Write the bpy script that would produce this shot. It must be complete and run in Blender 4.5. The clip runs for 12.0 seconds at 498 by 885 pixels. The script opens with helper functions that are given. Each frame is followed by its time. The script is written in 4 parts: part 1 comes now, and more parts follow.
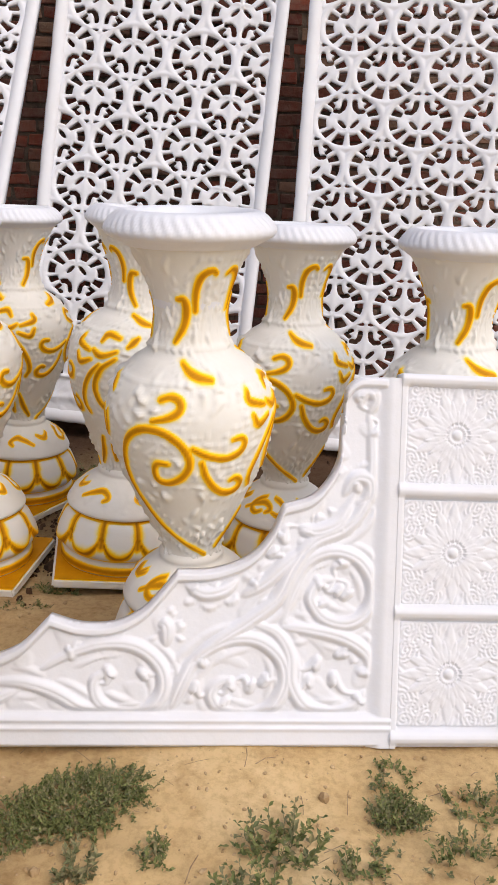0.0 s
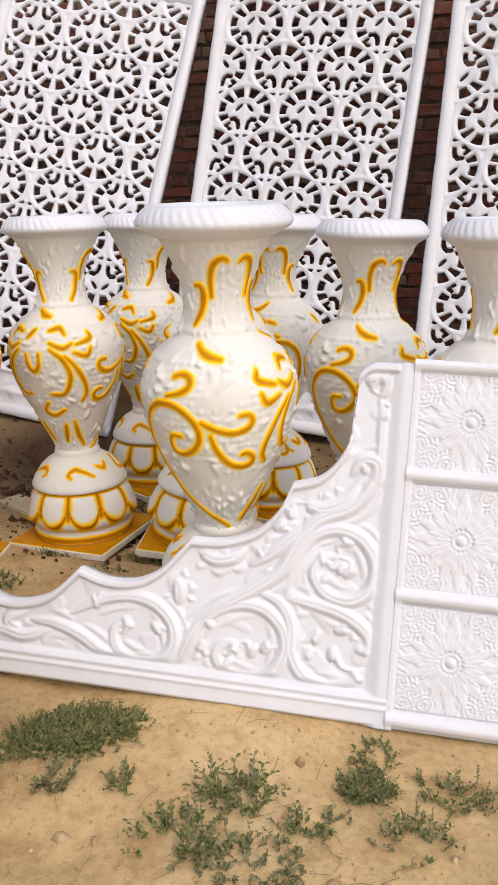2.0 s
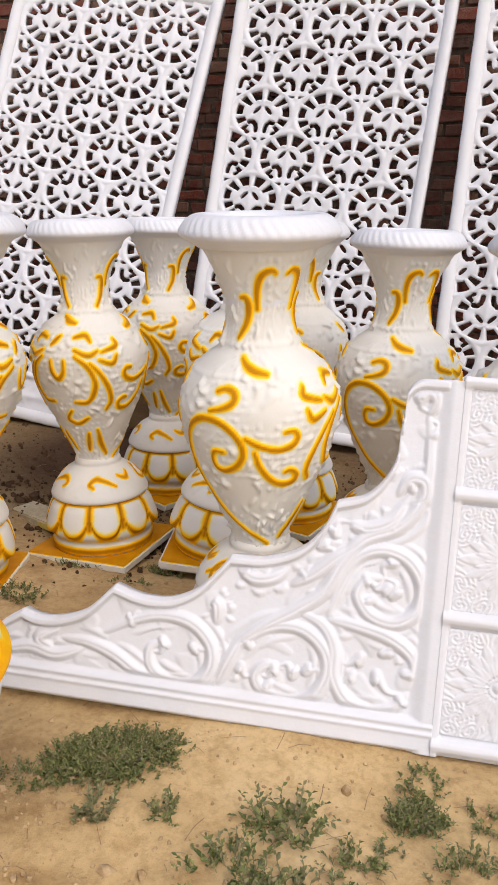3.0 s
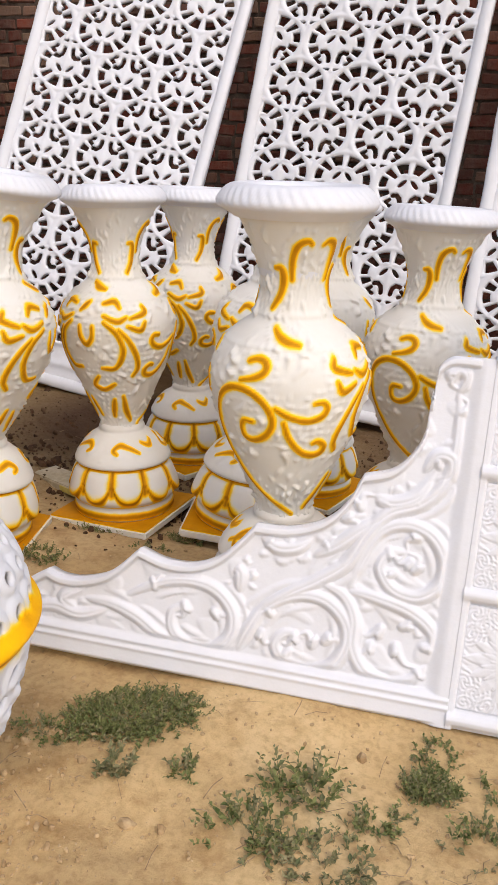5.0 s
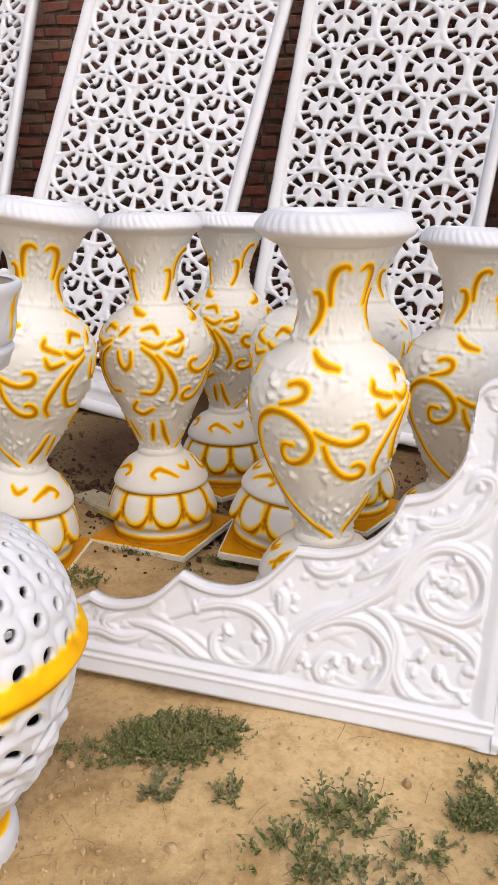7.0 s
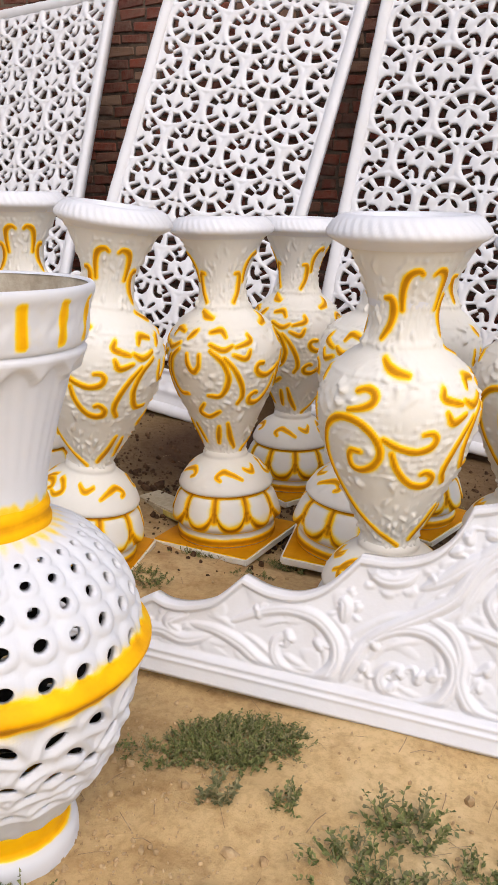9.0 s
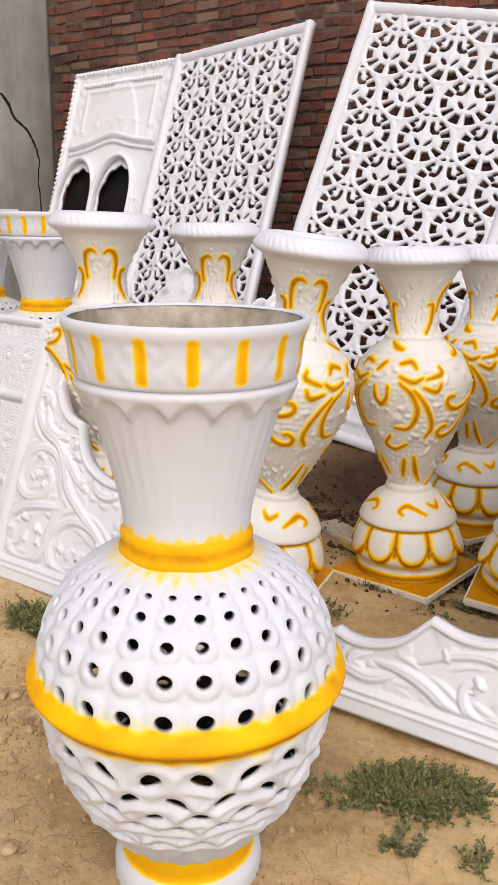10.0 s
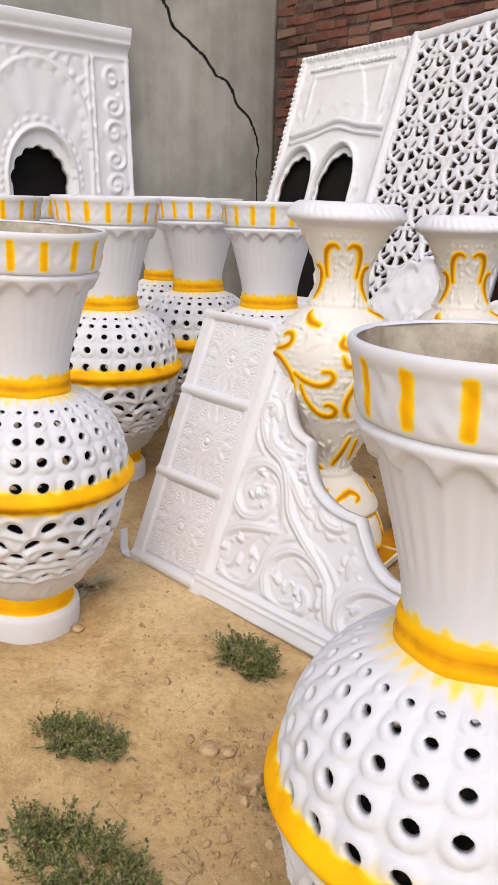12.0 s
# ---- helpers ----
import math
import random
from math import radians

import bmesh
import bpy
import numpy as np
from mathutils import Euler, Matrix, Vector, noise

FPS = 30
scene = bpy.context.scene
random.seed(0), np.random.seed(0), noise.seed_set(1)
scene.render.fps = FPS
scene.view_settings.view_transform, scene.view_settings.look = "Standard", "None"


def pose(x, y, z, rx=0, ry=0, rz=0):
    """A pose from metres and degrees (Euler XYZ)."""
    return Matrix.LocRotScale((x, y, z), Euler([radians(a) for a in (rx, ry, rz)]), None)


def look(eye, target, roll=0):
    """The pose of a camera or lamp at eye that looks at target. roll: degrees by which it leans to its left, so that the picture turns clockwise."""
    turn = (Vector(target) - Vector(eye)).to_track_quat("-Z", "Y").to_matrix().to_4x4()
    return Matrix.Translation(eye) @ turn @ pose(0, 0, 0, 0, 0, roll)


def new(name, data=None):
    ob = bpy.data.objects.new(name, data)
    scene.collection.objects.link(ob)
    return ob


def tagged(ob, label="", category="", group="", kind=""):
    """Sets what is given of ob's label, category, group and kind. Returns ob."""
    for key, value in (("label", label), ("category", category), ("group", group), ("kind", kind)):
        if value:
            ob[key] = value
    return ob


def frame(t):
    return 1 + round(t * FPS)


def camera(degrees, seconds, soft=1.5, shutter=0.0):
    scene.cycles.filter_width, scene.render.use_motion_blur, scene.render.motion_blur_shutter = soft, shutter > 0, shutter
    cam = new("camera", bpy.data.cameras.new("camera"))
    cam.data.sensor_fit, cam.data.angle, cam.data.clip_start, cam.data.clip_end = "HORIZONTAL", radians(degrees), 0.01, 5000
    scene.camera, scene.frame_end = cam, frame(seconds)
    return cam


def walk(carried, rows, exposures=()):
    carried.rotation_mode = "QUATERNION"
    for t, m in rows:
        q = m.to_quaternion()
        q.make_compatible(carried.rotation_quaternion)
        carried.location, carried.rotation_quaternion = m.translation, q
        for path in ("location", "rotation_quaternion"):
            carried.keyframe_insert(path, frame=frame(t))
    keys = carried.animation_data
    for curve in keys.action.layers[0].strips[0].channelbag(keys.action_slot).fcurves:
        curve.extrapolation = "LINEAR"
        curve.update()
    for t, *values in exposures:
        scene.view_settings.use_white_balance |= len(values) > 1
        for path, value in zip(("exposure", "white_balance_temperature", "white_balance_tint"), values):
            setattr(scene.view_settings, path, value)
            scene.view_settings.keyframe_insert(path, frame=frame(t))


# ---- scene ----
cam = camera(33.6, 12.0)
METRES, EYE, TILT, LEAN, TURN = 1.472, 1.3824, -17.5, -1.5, 0.0
ROWS = [
    (0.0, 0.0, 0.0, 0.0, -0.0, 0.0, 0.0),
    (0.5, 0.2182, 0.0246, -0.023, 7.71, -0.11, -2.84),
    (1.0, 0.2826, -0.0182, -0.0366, 12.27, -0.26, -3.4),
    (1.5, 0.3237, -0.06, -0.0533, 14.71, 0.18, -3.04),
    (2.0, 0.3961, -0.0358, -0.0604, 16.01, 0.73, -2.96),
    (2.5, 0.3619, -0.0218, -0.0583, 16.11, 0.95, -3.11),
    (3.0, 0.2877, -0.024, -0.0344, 15.16, 0.71, -3.67),
    (5.0, 0.2634, -0.0417, -0.0489, 16.02, -0.99, -5.88),
    (5.5, 0.2618, -0.0489, -0.0495, 17.13, -0.76, -5.8),
    (6.0, 0.2657, -0.0529, -0.0457, 17.98, -0.29, -5.61),
    (6.5, 0.254, -0.0577, -0.0444, 18.12, 0.17, -5.39),
    (8.5, 0.2484, -0.0496, -0.0423, 19.01, 0.03, -5.87),
    (9.0, 0.243, -0.0524, -0.0437, 22.61, 0.02, -6.75),
    (9.5, 0.2112, -0.0681, -0.0415, 28.04, 0.14, -7.99),
    (10.0, 0.1837, -0.0717, -0.036, 33.86, 0.07, -9.4),
    (10.5, 0.1688, -0.0757, -0.0362, 38.93, -0.43, -10.8),
    (11.0, 0.1251, -0.08, -0.0349, 42.71, -1.27, -11.92),
    (11.5, 0.0508, -0.0357, -0.031, 44.74, -2.12, -12.56),
    (12.0, -0.0796, 0.0338, 0.003, 46.67, -3.02, -13.06),
]
walk(cam, [(t, pose(0, 0, EYE, TILT, LEAN, TURN) @ pose(METRES * x, METRES * y, METRES * z, 90 + pitch, roll, yaw)) for t, x, y, z, yaw, pitch, roll in ROWS])

# ---- world and light ----
world = bpy.data.worlds.new("overcast_sky")
scene.world = world
world.use_nodes = True
wn = world.node_tree
sky = wn.nodes.new("ShaderNodeTexSky")
sky.sky_type = "NISHITA"
sky.sun_disc = False
sky.sun_elevation, sky.sun_rotation = radians(51), radians(139)
sky.dust_density, sky.air_density = 4.0, 1.0
wn.links.new(sky.outputs[0], wn.nodes["Background"].inputs[0])
wn.nodes["Background"].inputs[1].default_value = 0.15
sun = new("sun", bpy.data.lights.new("sun", "SUN"))
sun.data.energy, sun.data.angle, sun.data.color = 0.20, radians(120), (1.0, 0.98, 0.965)
sun.matrix_world = look((3.7, -2.8, 7.0), (0, 1.5, 0))
scene.view_settings.exposure = 0.49


# ---- materials ----
def mat(name):
    m = bpy.data.materials.new(name)
    m.use_nodes = True
    t = m.node_tree
    return m, t, t.nodes["Principled BSDF"]


def node(t, kind, **kw):
    n = t.nodes.new("ShaderNode" + kind)
    for k, v in kw.items():
        n.inputs[k].default_value = v
    return n


def ramp(t, fac, *stops):
    r = t.nodes.new("ShaderNodeValToRGB")
    while len(r.color_ramp.elements) < len(stops):
        r.color_ramp.elements.new(0.5)
    for e, (p, c) in zip(r.color_ramp.elements, stops):
        e.position, e.color = p, (*c, 1)
    t.links.new(fac, r.inputs[0])
    return r.outputs[0]


def noise_of(t, scale, detail=4.0, rough=0.6, coord="Object"):
    c = t.nodes.new("ShaderNodeTexCoord")
    n = node(t, "TexNoise", Scale=scale, Detail=detail, Roughness=rough)
    t.links.new(c.outputs[coord], n.inputs["Vector"])
    return n.outputs[0]


def blend(t, fac, a, b, kind="MIX"):
    m = t.nodes.new("ShaderNodeMix")
    m.data_type, m.blend_type = "RGBA", kind
    for sock, v in ((m.inputs[0], fac), (m.inputs[6], a), (m.inputs[7], b)):
        if isinstance(v, (int, float)):
            sock.default_value = v
        elif isinstance(v, tuple):
            sock.default_value = (*v, 1)
        else:
            t.links.new(v, sock)
    return m.outputs[2]


def bump(t, p, height, strength, distance):
    b = node(t, "Bump", Strength=strength, Distance=distance)
    t.links.new(height, b.inputs["Height"])
    t.links.new(b.outputs[0], p.inputs["Normal"])


def plastic(name, base, dirt, rough=0.5, relief=0.25):
    """Glossy moulded fibre: slight dirt and hand-laid waviness."""
    m, t, p = mat(name)
    col = blend(t, ramp(t, noise_of(t, 7.0, 6.0), (0.45, (0, 0, 0)), (0.85, (1, 1, 1))), base, dirt)
    t.links.new(col, p.inputs["Base Color"])
    t.links.new(ramp(t, noise_of(t, 18.0), (0.3, (rough - .1,) * 3), (0.8, (rough + .15,) * 3)), p.inputs["Roughness"])
    bump(t, p, noise_of(t, 45.0, 3.0), relief, 0.004)
    return m


WHITE = plastic("white_fibre", (0.69, 0.698, 0.735), (0.64, 0.635, 0.65), 0.55)
WHITE_MATT = plastic("white_fibre_matt", (0.745, 0.755, 0.79), (0.68, 0.68, 0.685), 0.55)


def painted_fibre(name, clean, soiled):
    """White moulded fibre with sprayed ochre and lemon colour where the paint attribute says so."""
    m, t, p = mat(name)
    a = t.nodes.new("ShaderNodeAttribute")
    a.attribute_name = "paint"
    wob = noise_of(t, 30.0, 4.0)
    f = node(t, "Math")
    f.operation = "MULTIPLY_ADD"
    t.links.new(wob, f.inputs[0])
    f.inputs[1].default_value = 0.3
    sub = node(t, "Math")
    sub.operation = "SUBTRACT"
    t.links.new(a.outputs["Fac"], sub.inputs[0])
    sub.inputs[1].default_value = 0.15
    t.links.new(sub.outputs[0], f.inputs[2])
    white = blend(t, ramp(t, noise_of(t, 6.0, 6.0), (0.4, (0, 0, 0)), (0.9, (1, 1, 1))), clean, soiled)
    yellow = ramp(t, f.outputs[0], (0.10, clean), (0.26, (0.86, 0.66, 0.10)), (0.40, (0.93, 0.54, 0.0)), (0.58, (0.86, 0.41, 0.0)), (0.74, (0.62, 0.27, 0.0)), (1.0, (0.40, 0.15, 0.0)))
    fac = ramp(t, f.outputs[0], (0.1, (0, 0, 0)), (0.3, (1, 1, 1)))
    t.links.new(blend(t, fac, white, yellow), p.inputs["Base Color"])
    p.inputs["Roughness"].default_value = 0.62
    p.inputs["Specular IOR Level"].default_value = 0.18
    bump(t, p, noise_of(t, 60.0, 3.0), 0.2, 0.003)
    return m


PAINTED = painted_fibre("painted_fibre", (0.735, 0.72, 0.68), (0.67, 0.635, 0.55))
PAINTED_COOL = painted_fibre("painted_fibre_cool", (0.672, 0.686, 0.73), (0.63, 0.63, 0.645))


def soil():
    m, t, p = mat("sandy_soil")
    big = ramp(t, noise_of(t, 1.3, 8.0), (0.33, (0.43, 0.295, 0.145)), (0.50, (0.67, 0.475, 0.235)), (0.7, (0.80, 0.615, 0.35)))
    fine = ramp(t, noise_of(t, 60.0, 8.0, 0.7), (0.3, (0.74, 0.70, 0.66)), (0.55, (1, 1, 1)))
    blot = ramp(t, noise_of(t, 9.0, 9.0, 0.65), (0.36, (0.80, 0.75, 0.70)), (0.50, (1, 1, 1)))
    fine = blend(t, 1.0, fine, blot, "MULTIPLY")
    # mask darkens the soil for damp ground and for shade painted near pots
    a = t.nodes.new("ShaderNodeAttribute")
    a.attribute_name = "damp_shade"
    dry = blend(t, 1.0, big, fine, "MULTIPLY")
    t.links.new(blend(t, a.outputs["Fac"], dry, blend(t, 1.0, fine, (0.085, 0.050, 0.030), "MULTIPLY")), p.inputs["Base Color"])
    p.inputs["Roughness"].default_value = 0.95
    p.inputs["Specular IOR Level"].default_value = 0.1
    bump(t, p, noise_of(t, 55.0, 10.0, 0.75), 0.8, 0.012)
    return m


SOIL = soil()


def brick_mat():
    m, t, p = mat("red_brick")
    o = t.nodes.new("ShaderNodeObjectInfo")
    g = t.nodes.new("ShaderNodeNewGeometry")
    add = node(t, "Math")
    t.links.new(o.outputs["Random"], add.inputs[0])
    t.links.new(g.outputs["Random Per Island"], add.inputs[1])
    fr = node(t, "Math")
    fr.operation = "FRACT"
    t.links.new(add.outputs[0], fr.inputs[0])
    base = ramp(t, fr.outputs[0], (0.0, (0.13, 0.045, 0.034)), (0.3, (0.24, 0.070, 0.046)), (0.5, (0.085, 0.042, 0.034)), (0.72, (0.20, 0.074, 0.052)), (0.90, (0.25, 0.155, 0.105)), (1.0, (0.09, 0.045, 0.038)))
    dust = ramp(t, noise_of(t, 22.0, 8.0, 0.7, "Object"), (0.40, (0, 0, 0)), (0.70, (0.55, 0.55, 0.55)))
    t.links.new(blend(t, dust, base, (0.20, 0.145, 0.115)), p.inputs["Base Color"])
    p.inputs["Roughness"].default_value = 0.9
    p.inputs["Specular IOR Level"].default_value = 0.12
    bump(t, p, noise_of(t, 50.0, 8.0, 0.7), 0.9, 0.012)
    return m


BRICK = brick_mat()


def rough_mat(name, c1, c2, scale, rough=0.9, relief=0.5, dist=0.004, fine=80.0):
    m, t, p = mat(name)
    big = ramp(t, noise_of(t, scale, 8.0), (0.35, c1), (0.65, c2))
    fin = ramp(t, noise_of(t, fine, 6.0), (0.3, (0.8, 0.8, 0.8)), (0.6, (1, 1, 1)))
    t.links.new(blend(t, 1.0, big, fin, "MULTIPLY"), p.inputs["Base Color"])
    p.inputs["Roughness"].default_value = rough
    p.inputs["Specular IOR Level"].default_value = 0.12
    bump(t, p, noise_of(t, fine, 6.0), relief, dist)
    return m


MORTAR = rough_mat("mortar", (0.075, 0.055, 0.045), (0.17, 0.13, 0.10), 5.0, 0.95, 1.0, 0.012, 40.0)
def plaster_mat():
    m, t, p = mat("grey_plaster")
    big = ramp(t, noise_of(t, 1.1, 6.0, 0.55), (0.32, (0.25, 0.243, 0.222)), (0.5, (0.36, 0.352, 0.322)), (0.68, (0.45, 0.438, 0.40)))
    mid = ramp(t, noise_of(t, 5.0, 8.0, 0.65), (0.35, (0.82, 0.81, 0.80)), (0.6, (1, 1, 1)))
    c = t.nodes.new("ShaderNodeTexCoord")
    st = node(t, "Mapping")
    st.inputs["Scale"].default_value = (6, 6, 0.5)
    t.links.new(c.outputs["Object"], st.inputs["Vector"])
    n = node(t, "TexNoise", Scale=1.5, Detail=5.0)
    t.links.new(st.outputs[0], n.inputs["Vector"])
    runs = ramp(t, n.outputs[0], (0.35, (0.86, 0.85, 0.83)), (0.6, (1, 1, 1)))
    t.links.new(blend(t, 1.0, blend(t, 1.0, big, mid, "MULTIPLY"), runs, "MULTIPLY"), p.inputs["Base Color"])
    p.inputs["Roughness"].default_value = 0.85
    bump(t, p, noise_of(t, 30.0, 8.0), 0.25, 0.006)
    return m


PLASTER = plaster_mat()
CRACK = rough_mat("crack_dark", (0.012, 0.012, 0.012), (0.03, 0.028, 0.025), 20.0)
# near-black for the added sheets that stand in for shade inside arches
OPENING_SHADE = rough_mat("opening_shade", (0.007, 0.007, 0.007), (0.014, 0.013, 0.012), 4.0)
WOOD = rough_mat("pale_board", (0.48, 0.40, 0.26), (0.62, 0.55, 0.40), 9.0, 0.7)
DAMP_CLOD = rough_mat("damp_clod", (0.040, 0.024, 0.015), (0.13, 0.075, 0.042), 25.0)
STONE = rough_mat("clod", (0.34, 0.225, 0.115), (0.58, 0.42, 0.235), 30.0)
# raw fibre with the shade inside the bowl painted into its colour
RAW_SHADED = rough_mat("raw_fibre_shaded", (0.05, 0.045, 0.04), (0.11, 0.10, 0.09), 12.0, 0.9)
INSIDE = rough_mat("raw_fibre_inside", (0.26, 0.205, 0.14), (0.56, 0.50, 0.40), 11.0, 0.85, 0.6, 0.006, 50.0)


def leaf_mat(name, c1, c2):
    m, t, p = mat(name)
    g = t.nodes.new("ShaderNodeNewGeometry")
    t.links.new(ramp(t, g.outputs["Random Per Island"], (0.0, c1), (1.0, c2)), p.inputs["Base Color"])
    p.inputs["Roughness"].default_value = 0.7
    p.inputs["Specular IOR Level"].default_value = 0.15
    return m


LEAF = leaf_mat("weed_leaf", (0.070, 0.092, 0.026), (0.25, 0.255, 0.095))
LEAF_DRY = leaf_mat("weed_leaf_dry", (0.12, 0.14, 0.06), (0.30, 0.25, 0.13))


# ---- mesh tools ----
def mesh_from(name, verts, faces, material, smooth=True, paint=None):
    me = bpy.data.meshes.new(name)
    me.from_pydata([tuple(map(float, v)) for v in verts], [], faces)
    me.materials.append(material)
    if smooth:
        me.polygons.foreach_set("use_smooth", [True] * len(me.polygons))
    if paint is not None:
        me.attributes.new("paint", "FLOAT", "POINT").data.foreach_set("value", np.asarray(paint, np.float32))
    me.update()
    return me


def part(name, data, parent, label="", m=None, kind=""):
    ob = new(name, data)
    ob.parent = parent
    if m is not None:
        ob.matrix_basis = m
    return tagged(ob, label, kind=kind) if kind else tagged(ob, label)


def thing(name, m, label, category, group=""):
    ob = new(name)
    ob.empty_display_size = 0.05
    ob.matrix_basis = m
    return tagged(ob, label, category, group)


def bm_mesh(name, bm, material, smooth=False):
    me = bpy.data.meshes.new(name)
    bm.to_mesh(me)
    bm.free()
    me.materials.append(material)
    if smooth:
        me.polygons.foreach_set("use_smooth", [True] * len(me.polygons))
    return me


def box_bm(sx, sy, sz, bevel=0.004, seg=2):
    bm = bmesh.new()
    bmesh.ops.create_cube(bm, size=1, matrix=Matrix.Diagonal((sx, sy, sz, 1)))
    if bevel:
        bmesh.ops.bevel(bm, geom=bm.edges[:], offset=bevel, segments=seg, affect="EDGES")
    return bm


def sheet(us, vs, field, place, back=None, closed=False):
    """Surface over a grid of (u, v), kept where field > 0, its outline cut between grid lines.
    place(u, v, side) gives the point of the front (side 0) and, where back is set, of the rear skin (side 1)."""
    U, V = np.meshgrid(us, vs, indexing="ij")
    F = field(U, V) if field is not None else np.ones_like(U)
    nu, nv = U.shape
    pu, pv, ids, faces, rim = [], [], {}, [], []
    S = F > 0

    def corner(i, j):
        k = (i % (nu - 1) if closed else i, j)
        if k not in ids:
            ids[k] = len(pu)
            pu.append(us[k[0]])
            pv.append(vs[j])
        return ids[k]

    def cut(i, j, k, l):
        a, b = (i, j), (k, l)
        if closed:
            a, b = (i % (nu - 1), j), (k % (nu - 1), l)
        key = (min(a, b), max(a, b))
        if key not in ids:
            w = F[i, j] / (F[i, j] - F[k, l])
            w = min(max(w, 0.03), 0.97)
            ids[key] = len(pu)
            pu.append(us[i] + (us[k] - us[i]) * w)
            pv.append(vs[j] + (vs[l] - vs[j]) * w)
        return ids[key]

    for i in range(nu - 1):
        for j in range(nv - 1):
            q = ((i, j), (i + 1, j), (i + 1, j + 1), (i, j + 1))
            n = int(S[i, j]) + int(S[i + 1, j]) + int(S[i + 1, j + 1]) + int(S[i, j + 1])
            if n == 0:
                continue
            if n == 4:
                faces.append(tuple(corner(*c) for c in q))
                continue
            poly, cuts = [], []
            for a in range(4):
                c, d = q[a], q[(a + 1) % 4]
                if S[c]:
                    poly.append(corner(*c))
                if S[c] != S[d]:
                    poly.append(cut(*c, *d))
            if len(poly) > 2:
                faces.append(tuple(poly))
    pu, pv = np.array(pu), np.array(pv)
    front = place(pu, pv, 0)
    if back is None:
        return front, faces, pu, pv
    rear = place(pu, pv, 1)
    count = {}
    for f in faces:
        for a, b in zip(f, f[1:] + f[:1]):
            count[(a, b)] = count.get((a, b), 0) + 1
    n = len(pu)
    walls = [(b, a, a + n, b + n) for (a, b) in count if (b, a) not in count]
    return np.vstack([front, rear]), faces + [tuple(i + n for i in reversed(f)) for f in faces] + walls, np.r_[pu, pu], np.r_[pv, pv]


def smooth_path(pts, n=12):
    """Catmull-Rom through 2D points."""
    p = np.array(pts, float)
    p = np.vstack([2 * p[0] - p[1], p, 2 * p[-1] - p[-2]])
    t = np.linspace(0, 1, n, endpoint=False)[:, None]
    out = []
    for a, b, c, d in zip(p[:-3], p[1:-2], p[2:-1], p[3:]):
        out.append(0.5 * (2 * b + (c - a) * t + (2 * a - 5 * b + 4 * c - d) * t ** 2 + (3 * b - a - 3 * c + d) * t ** 3))
    return np.vstack(out + [p[-2:-1]])


def near_path(x, y, path):
    """Distance of the points (x, y) to a polyline, and how far along it (0 to 1) the nearest place lies."""
    best, along = np.full(x.shape, 9.0), np.zeros(x.shape)
    lo, hi = path.min(0) - 0.06, path.max(0) + 0.06
    sel = (x > lo[0]) & (x < hi[0]) & (y > lo[1]) & (y < hi[1])
    if not sel.any():
        return best, along
    xs, ys = x[sel], y[sel]
    b0, a0 = np.full(xs.shape, 9.0), np.zeros(xs.shape)
    m = len(path) - 1
    for k in range(m):
        p, d = path[k], path[k + 1] - path[k]
        w = np.clip(((xs - p[0]) * d[0] + (ys - p[1]) * d[1]) / (d @ d + 1e-12), 0, 1)
        r = np.hypot(xs - p[0] - w * d[0], ys - p[1] - w * d[1])
        s = r < b0
        b0[s], a0[s] = r[s], ((k + w) / m)[s]
    best[sel], along[sel] = b0, a0
    return best, along


def spiral(cx, cy, r0, r1, a0, turns, n=26):
    a = np.linspace(0, 1, n)
    r, g = r0 + (r1 - r0) * a, np.radians(a0 + 360 * turns * a)
    return np.c_[cx + r * np.cos(g), cy + r * np.sin(g)]


def ridge(d, w):
    return np.exp(-(d / w) ** 2)


def step(x, a, b):
    t = np.clip((x - a) / (b - a), 0, 1)
    return t * t * (3 - 2 * t)


def wavy(x, y, f, seed=0.0):
    """Cheap smooth ripple in two directions."""
    return (np.sin(f * x + 1.7 * np.sin(0.6 * f * y + seed)) + np.sin(f * 0.83 * y + 1.3 * np.sin(0.7 * f * x + seed * 2))) * 0.5


# ---- ground and walls ----
def ground_z(x, y):
    x, y = np.asarray(x, float), np.asarray(y, float)
    z = np.interp(x, [-6, -2.4, -1.6, -1.1, -0.7, -0.2, 0.3, 2.0, 6.0], [0.13, 0.13, 0.065, 0.035, 0.016, 0.012, -0.012, -0.03, -0.03])
    z = z - 0.045 * np.exp(-((x + 0.56) ** 2 + (y - 0.8) ** 2) / 0.10) - 0.046 * step(y, 1.85, 2.15) * step(x, -1.5, -1.0) + 0.035 * step(y, 2.85, 3.3)
    z = z + 0.012 * np.exp(-((x + 0.10) ** 2 + (y - 1.66) ** 2) / 0.06) - 0.058 * np.exp(-((x + 1.88) ** 2 + (y - 0.90) ** 2) / 0.10)
    z = z + 0.008 * wavy(x, y, 3.1, 0.4) + 0.007 * wavy(x, y, 8.0, 2.0) + 0.0035 * wavy(x, y, 23.0, 1.0)
    z = z + 0.012 * np.exp(-((x + 1.0) ** 2 + (y - 1.0) ** 2) / 0.02) - 0.010 * np.exp(-((x + 0.15) ** 2 + (y - 0.95) ** 2) / 0.008) - 0.008 * np.exp(-((x - 0.15) ** 2 + (y - 1.25) ** 2) / 0.01)
    return z


